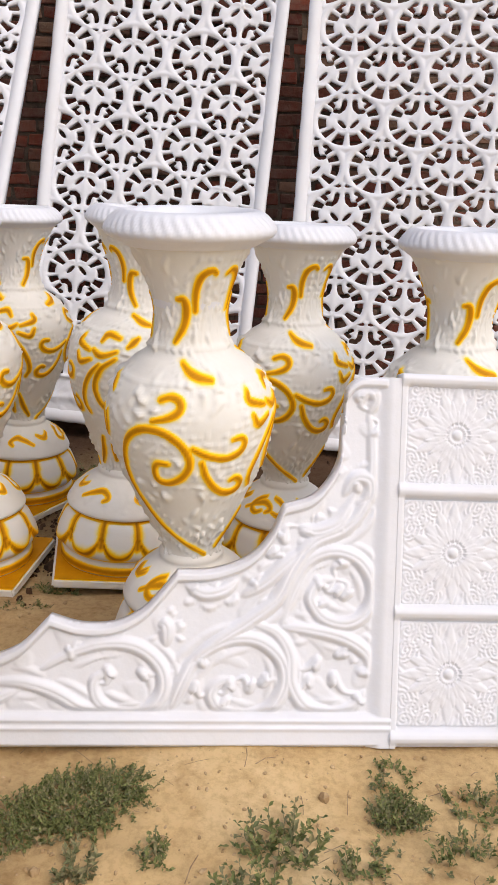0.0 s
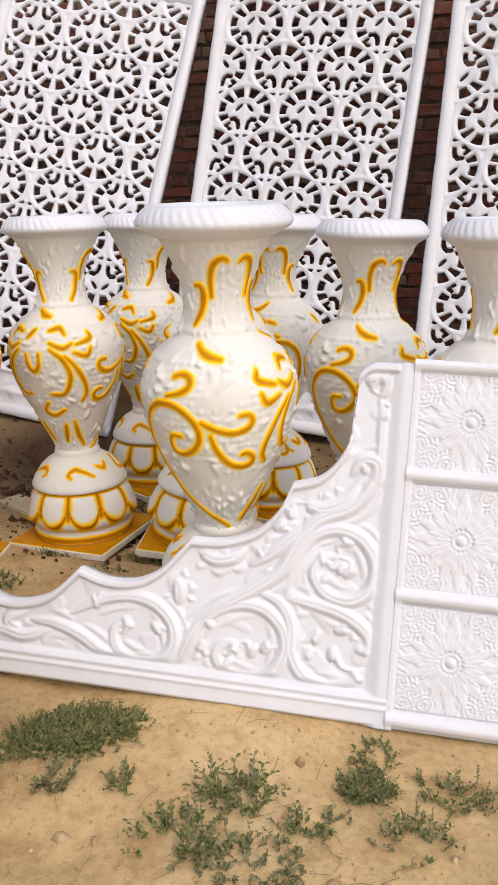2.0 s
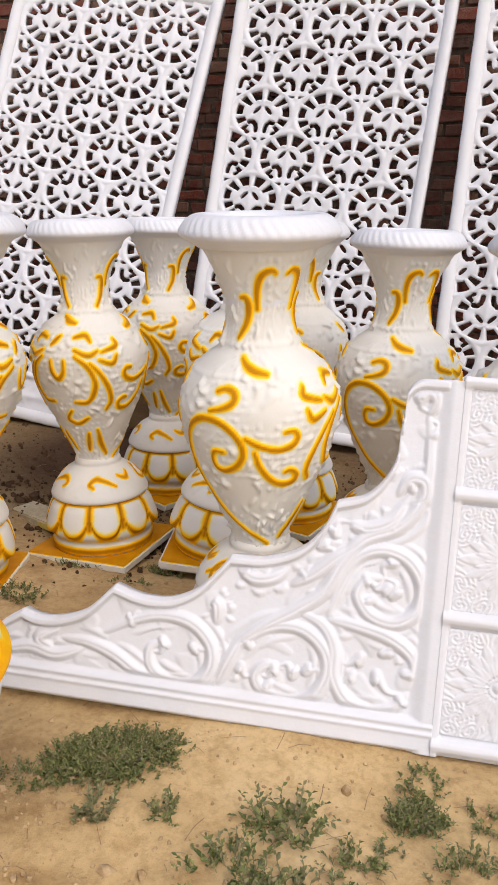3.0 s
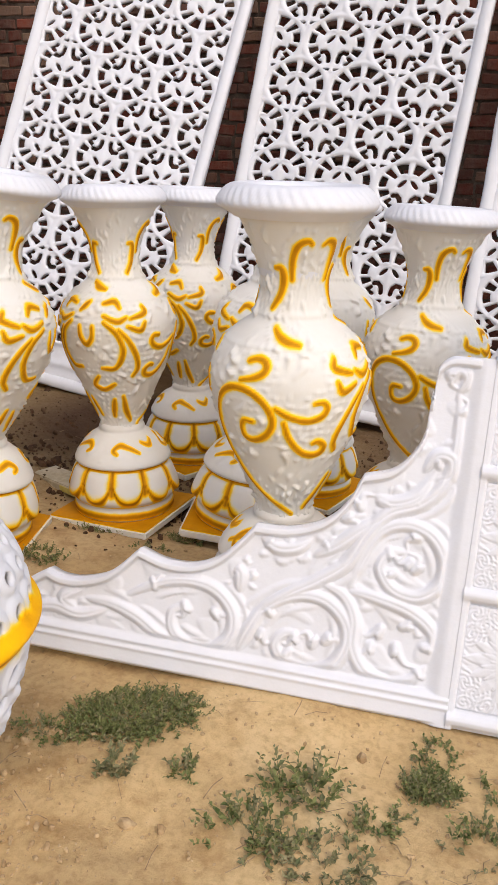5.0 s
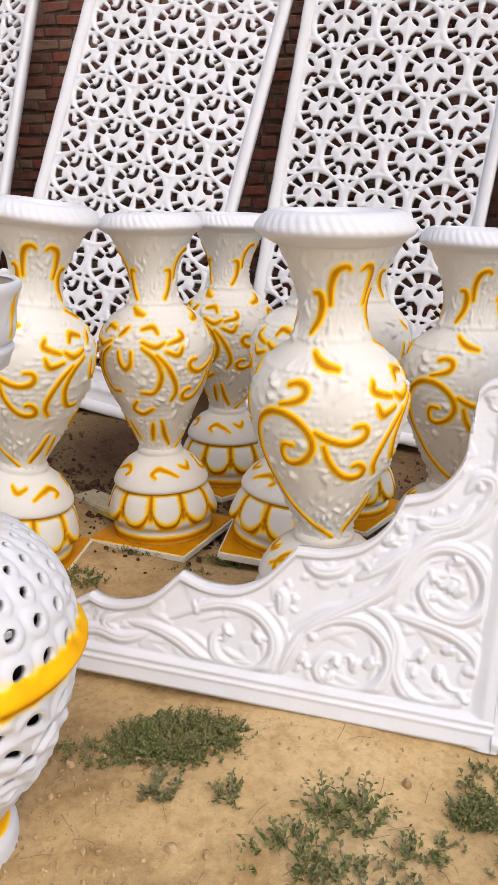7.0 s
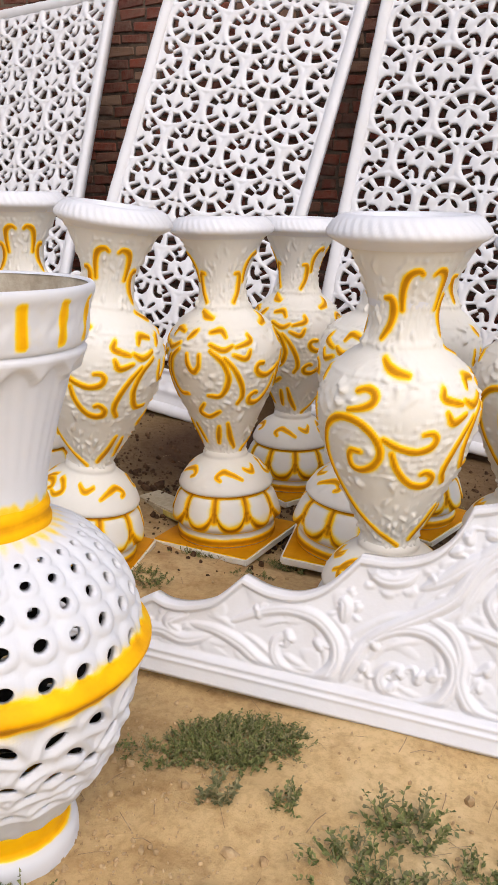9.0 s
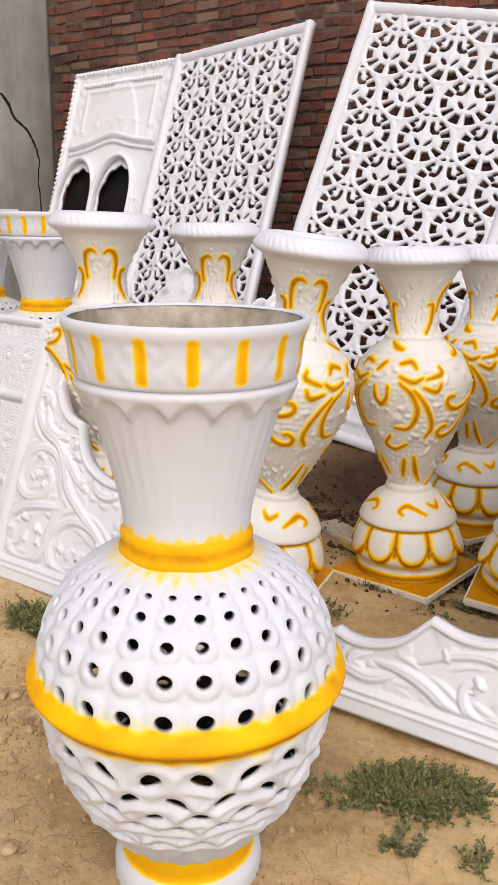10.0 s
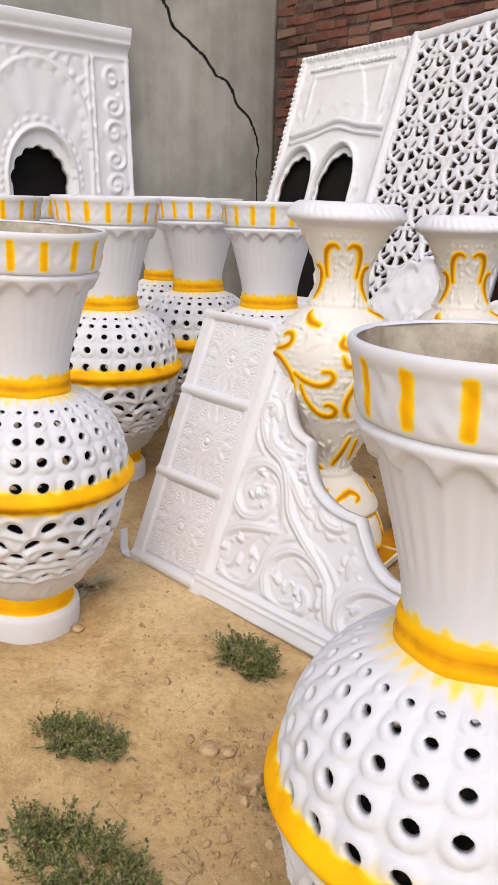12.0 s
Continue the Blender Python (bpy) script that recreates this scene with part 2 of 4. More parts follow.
def build_ground():
    xs = np.unique(np.r_[-900, -200, -60, -20, np.linspace(-8, -5, 10), np.linspace(-5, 1.6, 330), np.linspace(1.6, 5, 12), 20, 60, 200, 900])
    ys = np.unique(np.r_[-900, -200, -60, -20, np.linspace(-6, 0, 14), np.linspace(0, 4.2, 240), np.linspace(4.2, 8, 8), 20, 60, 200, 900])

    def place(u, v, side):
        z = ground_z(u, v)
        inside = (np.abs(u) < 6) & (np.abs(v) < 6)
        grit = np.array([noise.noise((a * 26, b * 26, 0)) * 0.005 + noise.noise((a * 70, b * 70, 5)) * 0.003 if k else 0 for a, b, k in zip(u, v, inside)])
        return np.c_[u, v, z + grit]

    v, f, pu, pv = sheet(xs, ys, None, place)
    me = mesh_from("ground", v, f, SOIL)
    damp_shade = step(pv, 2.15, 2.6) * 0.85 * (0.75 + 0.25 * wavy(pu, pv, 5.0)) + 0.25 * step(pv, 1.45, 1.7)
    # dark patch beside the lone pot: its shade painted in with damp ground
    damp_shade = damp_shade + 0.30 * np.exp(-(((pu + 0.50) / 0.20) ** 2 + ((pv - 1.13) / 0.22) ** 2)) * (0.7 + 0.3 * wavy(pu, pv, 14.0))
    # darker turned soil near the clods, darker strip before the propped spandrel
    damp_shade = damp_shade + 0.26 * np.exp(-(((pu + 0.90) / 0.16) ** 2 + ((pv - 0.80) / 0.22) ** 2)) * (0.6 + 0.4 * wavy(pu, pv, 17.0, 2.0)) + 0.22 * np.exp(-(((pu + 1.50) / 0.22) ** 2 + ((pv - 1.22) / 0.10) ** 2))
    damp_shade = np.clip(damp_shade * step(pu, -2.6, -1.2) + 0.15 * step(wavy(pu, pv, 4.3, 3.0), 0.2, 1.0), 0, 1)
    # shade between the clustered pots painted in, on damp soil there
    damp_shade = np.clip(damp_shade + 0.6 * step(pv, 1.25, 1.65) * step(-pu, 1.8, 2.2) * (0.8 + 0.2 * wavy(pu, pv, 6.0)), 0, 1)
    me.attributes.new("damp_shade", "FLOAT", "POINT").data.foreach_set("value", damp_shade.astype(np.float32))
    return tagged(new("ground", me), "dry sandy trodden soil with clods, damp patches and shade painted in by the pots", "ground", kind="structure")


ground = build_ground()

WALL_Y, WALL_X = 3.95, -4.22
wall_brick = new("wall_north", bm_mesh("wall_north", box_bm(6.6, 0.22, 4.2, 0), MORTAR))
wall_brick.location = (-0.92, WALL_Y + 0.112, 1.9)
tagged(wall_brick, "rough red brick wall with grey mortar joints", "wall", kind="structure")


def build_plaster_wall():
    """Grey rendered wall with the crack cut into it."""
    path = smooth_path([(2.86, 2.36), (2.98, 2.25), (3.03, 2.18), (3.10, 2.13), (3.14, 2.04), (3.27, 1.965), (3.38, 1.90), (3.46, 1.82), (3.56, 1.78), (3.64, 1.66), (3.73, 1.60), (3.79, 1.50), (3.815, 1.42), (3.80, 1.28), (3.81, 1.10), (3.80, 0.8)], 8)
    ys = np.unique(np.r_[np.linspace(-4, 2.6, 20), np.linspace(2.6, 3.95, 40)])
    zs = np.unique(np.r_[np.linspace(-0.2, 0.7, 6), np.linspace(0.7, 2.6, 60), np.linspace(2.6, 4.0, 6)])

    def place(u, v, side):
        lumps = 0.004 * wavy(u, v, 4.0) + 0.006 * step(u, 3.7, 3.95)
        return np.c_[WALL_X + lumps - side * 0.25, u, v]

    v, f, pu, pv = sheet(ys, zs, None, place, back=True)
    me = mesh_from("wall_west", v, f, PLASTER)
    wall = tagged(new("wall_west", me), "grey cement plaster wall with a long jagged crack", "wall", kind="structure")
    fine = smooth_path(path[::2].tolist(), 5)
    cv, cf = [], []
    for k, (y, z) in enumerate(fine):
        a = k / (len(fine) - 1)
        y, z = y + 0.010 * noise.noise((k * 0.11, 0, 3)), z + 0.008 * noise.noise((0, k * 0.13, 7))
        w = (0.0215 - 0.0100 * float(step(np.array(a), 0.55, 0.9))) * (1 + 0.7 * noise.noise((k * 0.35, 5, 0)))
        x = WALL_X + 0.004 * float(wavy(np.array(y), np.array(z), 4.0)) + 0.006 * float(step(np.array(y), 3.7, 3.95))
        cv += [(x - 0.002, y - w, z - w * 0.6), (x + 0.0015, y, z), (x - 0.002, y + w, z + w * 0.6)]
        if k:
            o = 3 * k
            cf += [(o - 3, o - 2, o + 1, o), (o - 2, o - 1, o + 2, o + 1)]
    part("crack", mesh_from("crack", cv, cf, CRACK), wall, "black jagged crack in the plaster")
    return wall


wall_west = build_plaster_wall()


# ---- moulded panels ----
def jali_mesh(flip, y0):
    """Pierced screen: rows of rings filled with a star, hooks and petal openings, in a raised frame.
    flip: +1 with the star at the top of each ring, -1 with the star at its foot; y0: height of one row of rings."""
    W, H, T = 0.959, 1.998, 0.022
    px, py, r = 0.287, 0.1846, 0.128
    x0 = W / 2
    # middle, half sizes and turn of the openings in one half of a ring
    half = ((0.20, 0.13, 0.18, 0.060, -52), (0.47, -0.80, 0.085, 0.065, 30), (0.20, -1.10, 0.13, 0.060, -15))
    # openings against the rim: from and to which angle off the top, and how far in they begin
    wedges = ((6, 33, 0.55), (44, 61, 0.52), (68, 97, 0.70), (104, 123, 0.62), (131, 144, 0.68))
    hook = ((0.16, -0.74), (0.17, -0.60), (0.21, -0.46), (0.31, -0.36), (0.42, -0.38))

    def cell(u, v):
        """Nearest ring's own coordinates, about 1 at its rim."""
        row = np.round((v - y0) / py)
        out_x, out_y, out_d = np.zeros_like(u), np.zeros_like(u), np.full(u.shape, 9.0)
        for dr in (-1, 0, 1):
            rr = row + dr
            off = np.where(np.mod(rr, 2) > 0.5, 0.5, 0.0)
            cx = x0 + (np.round((u - x0) / px - off) + off) * px
            cy = y0 + rr * py
            a, b = (u - cx) / r, (v - cy) / (r * 0.80)
            d = np.hypot(a, b)
            s = d < out_d
            out_x[s], out_y[s], out_d[s] = a[s], b[s], d[s]
        return out_x, out_y, out_d

    def field(u, v):
        a, b, d = cell(u, v)
        f = np.full(u.shape, 1.0)
        a, b = np.abs(a), b * flip
        for cx, cy, sx, sy, ang in half:
            sx, sy = sx * 1.06 + 0.014, sy * 1.06 + 0.014
            c, s = math.cos(radians(ang)), math.sin(radians(ang))
            p, q = (a - cx) * c + (b - cy) * s, -(a - cx) * s + (b - cy) * c
            f = np.minimum(f, ((np.abs(p / sx) ** 2.3 + np.abs(q / sy) ** 2.3) ** (1 / 2.3) - 1) * min(sx, sy) * r)
        ang = np.degrees(np.arctan2(a, b))
        for lo, hi, rin in wedges:
            w = np.minimum(np.radians(np.minimum(ang - lo, hi - ang)) * d, np.minimum((d - rin) * 1.2, 0.98 - d)) - 0.012
            f = np.minimum(f, -w * r)
        for cx, cy, rad in [(*q, 0.084 + 0.018 * k / 4) for k, q in enumerate(hook)] + [((p[0] + q[0]) / 2, (p[1] + q[1]) / 2, 0.088) for p, q in zip(hook, hook[1:])]:
            f = np.minimum(f, (np.hypot(a - cx, b - cy) - rad) * r)
        edge = np.minimum(np.minimum(u - 0.055, W - 0.055 - u), np.minimum(v - 0.20, H - 0.055 - v))
        return np.where(f < 0, np.maximum(f, -(edge - 0.004)), f)

    def place(u, v, side):
        if side:
            return np.c_[u, np.full(u.shape, T), v]
        a, b, d = cell(u, v)
        edge = np.minimum(np.minimum(u, W - u), np.minimum(v, H - v))
        f = np.abs(field(u, v))
        b = b * flip
        star = 0.5 + 0.5 * np.cos(5 * np.arctan2(a, b - 0.42))
        h = 0.0050 * ridge(d - 1.10, 0.10) + 0.006 * star * ridge(np.hypot(a, b - 0.42), 0.32) + 0.0012 * wavy(u, v, 60.0)
        h = h + 0.003 * ridge(np.hypot(np.abs(a) - 0.55, b - 0.10), 0.16) + 0.003 * ridge(a, 0.08) * ridge(b + 0.12, 0.30) + 0.002 * ridge(np.hypot(np.abs(a) - 0.28, b + 0.50), 0.10)
        h = h - 0.0035 * (1 - step(f, 0.0, 0.005))
        low = step(0.215 - v, 0.0, 0.01)
        h = h * (1 - low) + low * (0.009 * ridge(v - 0.195, 0.010) + 0.007 * ridge(v - 0.105, 0.016) + 0.005 * np.maximum(0, wavy(u, v, 80.0, 3.0)))
        return np.c_[u, -h, v]

    v, f, pu, pv = sheet(np.linspace(0.04, W - 0.04, 190), np.linspace(0.04, H - 0.04, 430), field, place, back=True)
    lattice = mesh_from("lattice", v, f, WHITE)

    def rail(length):
        """Frame bar with a rounded, slightly wavering face."""
        prof = [(0.0, 0.024), (0.0, -0.010), (0.006, -0.017), (0.020, -0.020), (0.036, -0.017), (0.046, -0.008), (0.052, 0.0), (0.052, 0.024)]
        n = 40
        vs_, fs_ = [], []
        for i in range(n + 1):
            for a, b in prof:
                w = 0.0008 * math.sin(i * 1.9) if b < 0 else 0.0
                vs_.append((length * i / n, b + w, a + w))
        m = len(prof)
        for i in range(n):
            for j in range(m):
                p, q = i * m + j, i * m + (j + 1) % m
                fs_.append((p, q, q + m, p + m))
        fs_ += [tuple(range(m))[::-1], tuple(range(n * m, n * m + m))]
        me = mesh_from("rail", vs_, fs_, WHITE)
        return me

    return lattice, rail(W), rail(H - 0.004), W, H


def lean_pose(x, y, z, yaw, lean, roll):
    """Lower left corner, turn about the upright, degrees leaned back, and turn within the panel's own plane."""
    return pose(x, y, z, 0, 0, yaw) @ pose(0, 0, 0, -lean, 0, 0) @ pose(0, 0, 0, 0, roll, 0)


for (x, y, z, yaw, lean, roll), flip, row, label in (
        ((-3.022, 3.109, 0.107, -7.3, 22.0, -4.0), -1, 1.745, "white moulded lattice screen leaning on brick beside niche panel"),
        ((-2.07, 3.077, 0.189, 6.0, 18.5, 10.0), -1, 1.770, "white moulded lattice screen tilted sideways against brick wall"),
        ((-0.973, 3.421, 0.096, -3.3, 12.9, 4.6), 1, 1.740, "white lattice screen leaning on brick wall behind urns"),
        ((0.142, 3.347, 0.015, -11.0, 12.0, 0.5), -1, 1.715, "white lattice screen leaning on brick behind flower tiles")):
    ob = thing("jali_screen", lean_pose(x, y, z, yaw, lean, roll), label, "lattice screen", "lattice screens along the wall")
    lat, bar_w, bar_h, JW, JH = jali_mesh(flip, row)
    part("lattice", lat, ob)
    part("bottom_rail", bar_w, ob)
    part("top_rail", bar_w, ob, "", pose(0, 0.002, JH) @ Matrix.Diagonal((1, 1, -1, 1)))
    part("side_rail", bar_h, ob, "", pose(0, -0.002, 0.002) @ pose(0, 0, 0, 0, -90, 0) @ Matrix.Diagonal((1, 1, -1, 1)))
    part("side_rail", bar_h, ob, "", pose(JW, -0.002, 0.002) @ pose(0, 0, 0, 0, -90, 0))


def flower(a, b, R):
    """Low relief of a many-petalled rosette with combed leaf scrolls in the corners, a and b from the tile's middle."""
    d, g = np.hypot(a, b) / R, np.arctan2(b, a)
    h = 0.0062 * np.clip(1 - (d / 0.10) ** 2, 0, 1) ** 0.6 + 0.0042 * ridge(d - 0.165, 0.028) * (0.65 + 0.35 * np.cos(22 * g))
    for n, off, lo, hi, wide, tall in ((8, 0.0, 0.28, 1.00, 0.115, 0.0040), (8, 0.5, 0.26, 0.92, 0.105, 0.0044), (16, 0.5, 0.22, 0.66, 0.058, 0.0052), (16, 0.0, 0.20, 0.48, 0.045, 0.0056)):
        phi = ((g / (2 * np.pi) * n + off + 0.5) % 1 - 0.5) / n * 2 * np.pi
        t = np.clip((d - lo) / (hi - lo), 0, 1)
        w = wide * np.sin(np.pi * t ** 0.85) ** 0.8 + 1e-4
        leaf = np.clip(1 - (d * np.sin(phi) / w) ** 2, 0, 1) ** 0.6 * (t > 0) * (t < 1)
        h = np.maximum(h, tall * leaf * (0.70 + 0.30 * np.abs(d * np.sin(phi)) / w))
    x, y = np.abs(a) / R, np.abs(b) / R
    sq = np.maximum(x, y)
    for cx, cy, s1, s2 in ((0.46, 0.86, 1.0, -2.0), (0.86, 0.46, -1.0, 2.0), (0.84, 0.86, 1.0, 0.7), (0.66, 0.66, -1.0, 1.2)):
        c, k = np.hypot(x - cx, y - cy), np.arctan2(y - cy, x - cx)
        swirl = 0.5 + 0.5 * np.cos(2 * np.pi * c / 0.088 + s1 * 2.0 * k + s2 * np.sin(2 * k))
        h = np.maximum(h, 0.0036 * swirl * (1 - step(c + 0.04 * np.sin(5 * k), 0.20, 0.27)))
    comb = (0.5 + 0.5 * np.cos(44 * g + 6 * np.sin(6 * d))) * step(d, 0.78, 0.95)
    h = np.maximum(h, 0.0022 * comb)
    return h * (1 - step(sq, 0.965, 1.0)) + 0.0005 * wavy(a, b, 260.0, 1.0)


def side_panel_meshes():
    """Arch spandrel with scrolled relief, pilaster strip, and the column of three flower tiles. x runs from the
    thin end (negative) to the tiles (positive), x = 0 at the pilaster's middle."""
    arcs = ([(-0.885, 0.178), (-0.850, 0.168), (-0.800, 0.172), (-0.740, 0.197), (-0.683, 0.256)],
            [(-0.683, 0.256), (-0.623, 0.240), (-0.559, 0.243), (-0.505, 0.270), (-0.466, 0.312), (-0.438, 0.348)],
            [(-0.438, 0.348), (-0.365, 0.353), (-0.298, 0.379), (-0.255, 0.425), (-0.230, 0.485)],
            [(-0.230, 0.485), (-0.168, 0.508), (-0.127, 0.564), (-0.114, 0.632), (-0.116, 0.688), (-0.110, 0.722), (-0.088, 0.744), (-0.055, 0.747)])
    first = smooth_path([(-1.0, 0.02), (-0.97, 0.09), (-0.93, 0.145), (-0.885, 0.178)], 6)
    line = np.vstack([first] + [smooth_path(a, 8) for a in arcs])
    outline = line[np.argsort(line[:, 0], kind="stable")]

    def height(u):
        return np.where(u > -0.055, 0.747, np.interp(u, outline[:, 0], outline[:, 1]))

    stems_a = [[(-0.459, 0.057), (-0.444, 0.099), (-0.408, 0.161), (-0.354, 0.211), (-0.294, 0.251), (-0.239, 0.297), (-0.208, 0.359), (-0.170, 0.410), (-0.108, 0.440), (-0.069, 0.486), (-0.055, 0.555), (-0.057, 0.623), (-0.065, 0.673)],
               [(-0.434, 0.116), (-0.397, 0.172), (-0.337, 0.211), (-0.276, 0.214), (-0.229, 0.179), (-0.218, 0.129), (-0.243, 0.080), (-0.292, 0.061), (-0.343, 0.075), (-0.364, 0.105), (-0.345, 0.131), (-0.312, 0.128)],
               [(-0.696, 0.152), (-0.643, 0.182), (-0.579, 0.203), (-0.513, 0.198), (-0.466, 0.160), (-0.459, 0.110), (-0.492, 0.071), (-0.547, 0.068), (-0.586, 0.093), (-0.593, 0.131), (-0.566, 0.148)]]
    stems_b = [[(-0.790, 0.127), (-0.727, 0.125), (-0.667, 0.107), (-0.607, 0.074), (-0.536, 0.058), (-0.481, 0.066), (-0.444, 0.099)],
               [(-0.226, 0.246), (-0.211, 0.308), (-0.180, 0.371), (-0.129, 0.394), (-0.077, 0.379), (-0.046, 0.334), (-0.050, 0.283), (-0.089, 0.251), (-0.141, 0.259), (-0.171, 0.298), (-0.155, 0.332), (-0.121, 0.338)],
               [(-0.294, 0.251), (-0.237, 0.229), (-0.210, 0.185), (-0.205, 0.129), (-0.175, 0.084), (-0.123, 0.067), (-0.077, 0.084), (-0.055, 0.113)],
               [(-0.226, 0.241), (-0.169, 0.236), (-0.100, 0.220), (-0.052, 0.187), (-0.045, 0.141)]]
    stems_c = [[(-0.307, 0.301), (-0.263, 0.330), (-0.219, 0.370), (-0.181, 0.399)],
               [(-0.419, 0.321), (-0.385, 0.305), (-0.346, 0.312), (-0.319, 0.334)],
               [(-0.199, 0.443), (-0.165, 0.433), (-0.120, 0.451), (-0.093, 0.491)],
               [(-0.110, 0.508), (-0.089, 0.542), (-0.060, 0.538), (-0.059, 0.504), (-0.087, 0.492)],
               [(-0.065, 0.673), (-0.051, 0.702), (-0.067, 0.724), (-0.086, 0.712), (-0.077, 0.692)],
               [(-0.397, 0.183), (-0.423, 0.127), (-0.443, 0.075)],
               [(-0.455, 0.199), (-0.457, 0.238), (-0.471, 0.248)]] + [[(-.93, .08), (-.86, .10), (-.80, .09), (-.74, .11)], [(-.80, .15), (-.84, .12), (-.81, .10)]]
    stems = [smooth_path(s, 7) for s in stems_a + stems_b + stems_c]
    buds = [(-0.329, 0.130), (-0.289, 0.117), (-0.380, 0.166), (-0.395, 0.124), (-0.569, 0.151), (-0.501, 0.149), (-0.638, 0.180), (-0.156, 0.335), (-0.113, 0.321), (-0.103, 0.369), (-0.171, 0.138), (-0.110, 0.188), (-0.155, 0.174), (-0.118, 0.143), (-0.070, 0.101), (-0.063, 0.153), (-0.188, 0.432), (-0.123, 0.442), (-0.082, 0.522), (-0.055, 0.634), (-0.279, 0.318), (-0.239, 0.289), (-0.404, 0.310), (-0.364, 0.325), (-0.227, 0.415), (-0.072, 0.712), (-0.254, 0.386), (-0.103, 0.305), (-0.143, 0.293), (-0.333, 0.094), (-0.261, 0.128)]
    fronds = []
    for k, (x, y) in enumerate(buds):
        near = min((tuple(q) for p in stems for q in p), key=lambda q: abs(math.hypot(q[0] - x, q[1] - y) - 0.035))
        bend = 0.016 if k % 2 else -0.016
        dx, dy = x - near[0], y - near[1]
        size = math.hypot(dx, dy) + 1e-6
        mid = ((x + near[0]) / 2 - dy / size * bend, (y + near[1]) / 2 + dx / size * bend)
        fronds.append(smooth_path([near, mid, (x, y), (x - dy / size * bend * 0.5 - dx * 0.1, y + dx / size * bend * 0.5 - dy * 0.1)], 6))
    T = 0.03

    def relief(u, v):
        h = np.zeros(u.shape)
        for p in stems:
            d, a = near_path(u, v, p)
            s = np.sin(np.pi * np.clip(a, 0.0, 1)) ** 0.6
            w = 0.006 + 0.0125 * s
            h = np.maximum(h, (0.003 + 0.0085 * s) * np.clip(1 - (d / w) ** 2, 0, 1) ** 0.9)
            leafy = np.abs(np.sin(3.5 * np.pi * a))
            h = np.maximum(h, 0.0050 * leafy * ridge(d - 0.018 - 0.010 * leafy, 0.009) * step(a, 0.03, 0.2) * (1 - step(a, 0.75, 0.95)))
            h = h - 0.0025 * ridge(d, 0.0026) * s
        for p in fronds:
            d, a = near_path(u, v, p)
            w = 0.0035 + 0.0125 * a ** 1.2
            h = np.maximum(h, (0.003 + 0.0075 * a) * np.clip(1 - (d / w) ** 2, 0, 1) ** 0.8)
        hollow = ridge(np.maximum(0.012 - h, 0) - 0.012, 0.004) * 0.0015
        leaf = step(wavy(u + 0.4 * v, v - 0.3 * u, 62.0, 2.0), 0.05, 0.75) * 0.0035
        return 1.25 * np.maximum(h, leaf) - hollow

    def place(u, v, side):
        if side:
            return np.c_[u, np.full(u.shape, T), v]
        e = np.minimum(height(u) - v, u + 1.0)
        border = 0.014 * step(e, 0.0, 0.006) * (1 - step(e, 0.016, 0.024)) * (u < -0.03)
        rail = 0.012 * step(v, 0.0, 0.008) * (1 - step(v, 0.060, 0.072)) + 0.004 * ridge(v - 0.040, 0.004) + 0.004 * ridge(v - 0.056, 0.004)
        h = np.maximum(relief(u, v) * step(e, 0.018, 0.034) * step(v, 0.066, 0.085) * (1 - step(u, -0.050, -0.040)), np.maximum(border, rail))
        strip = 0.0120 * step(u, -0.052, -0.018)
        return np.c_[u, -np.maximum(h, strip), v]

    us, vs = np.linspace(-1.0, 0.0, 380), np.linspace(0.0, 0.76, 285)
    v, f, _, _ = sheet(us, vs, lambda a, b: height(a) + 0.0005 - b, place, back=True)
    spandrel = mesh_from("spandrel", v, f, WHITE)

    tw, th = 0.244, 0.757

    def place_frame(u, v, side):
        if side:
            return np.c_[u, np.full(u.shape, T), v]
        e = np.minimum(np.minimum(u - 0.026, 0.026 + tw - u), np.minimum(v, th - v))
        k = np.minimum(np.abs(v - 0.276), np.abs(v - 0.522))
        k = np.minimum(k, np.minimum(np.abs(v - 0.022), np.abs(v - th + 0.010)))
        side_rail = np.maximum(1 - step(u, 0.010, 0.016), step(u, 0.228, 0.234))
        h = np.maximum(0.016 * (1 - step(k, 0.010, 0.018)), 0.0123 * side_rail) + 0.004 * ridge(k, 0.006)
        return np.c_[u, -h, v]

    v, f, _, _ = sheet(np.linspace(-0.002, 0.026 + tw, 100), np.linspace(0, th, 190), None, place_frame, back=True)
    frame_me = mesh_from("tile_frame", v, f, WHITE)

    R = 0.106

    def place_tile(u, v, side):
        if side:
            return np.c_[u, np.full(u.shape, 0.002), v]
        return np.c_[u, -0.003 - flower(u, v, R), v]

    v, f, _, _ = sheet(np.linspace(-R, R, 110), np.linspace(-R, R, 110), None, place_tile, back=True)
    return spandrel, frame_me, mesh_from("flower_tile", v, f, WHITE)


SPANDREL, TILE_FRAME, TILE = side_panel_meshes()


def arch_side_panel(m, label, mirrored):
    ob = thing("arch_side_panel", m @ (Matrix.Diagonal((-1, 1, 1, 1)) if mirrored else Matrix()), label, "arch panel", "arch side panels")
    part("spandrel", SPANDREL, ob)
    fr = part("tile_frame", TILE_FRAME, ob)
    for z in (0.149, 0.396, 0.636):
        part("flower_tile", TILE, fr, "square tile with a raised daisy", pose(0.119, 0, z))
    return ob


arch_side_panel(lean_pose(0.311, 1.410, -0.004, 5.3, 17.2, 2.2), "white moulded arch spandrel with scrolls and flower tiles, standing on soil", False)
arch_side_panel(lean_pose(-1.683, 1.295, 0.064, 3.2, 21.4, 1.6), "white arch spandrel propped against vases, tiles at its outer edge", True)


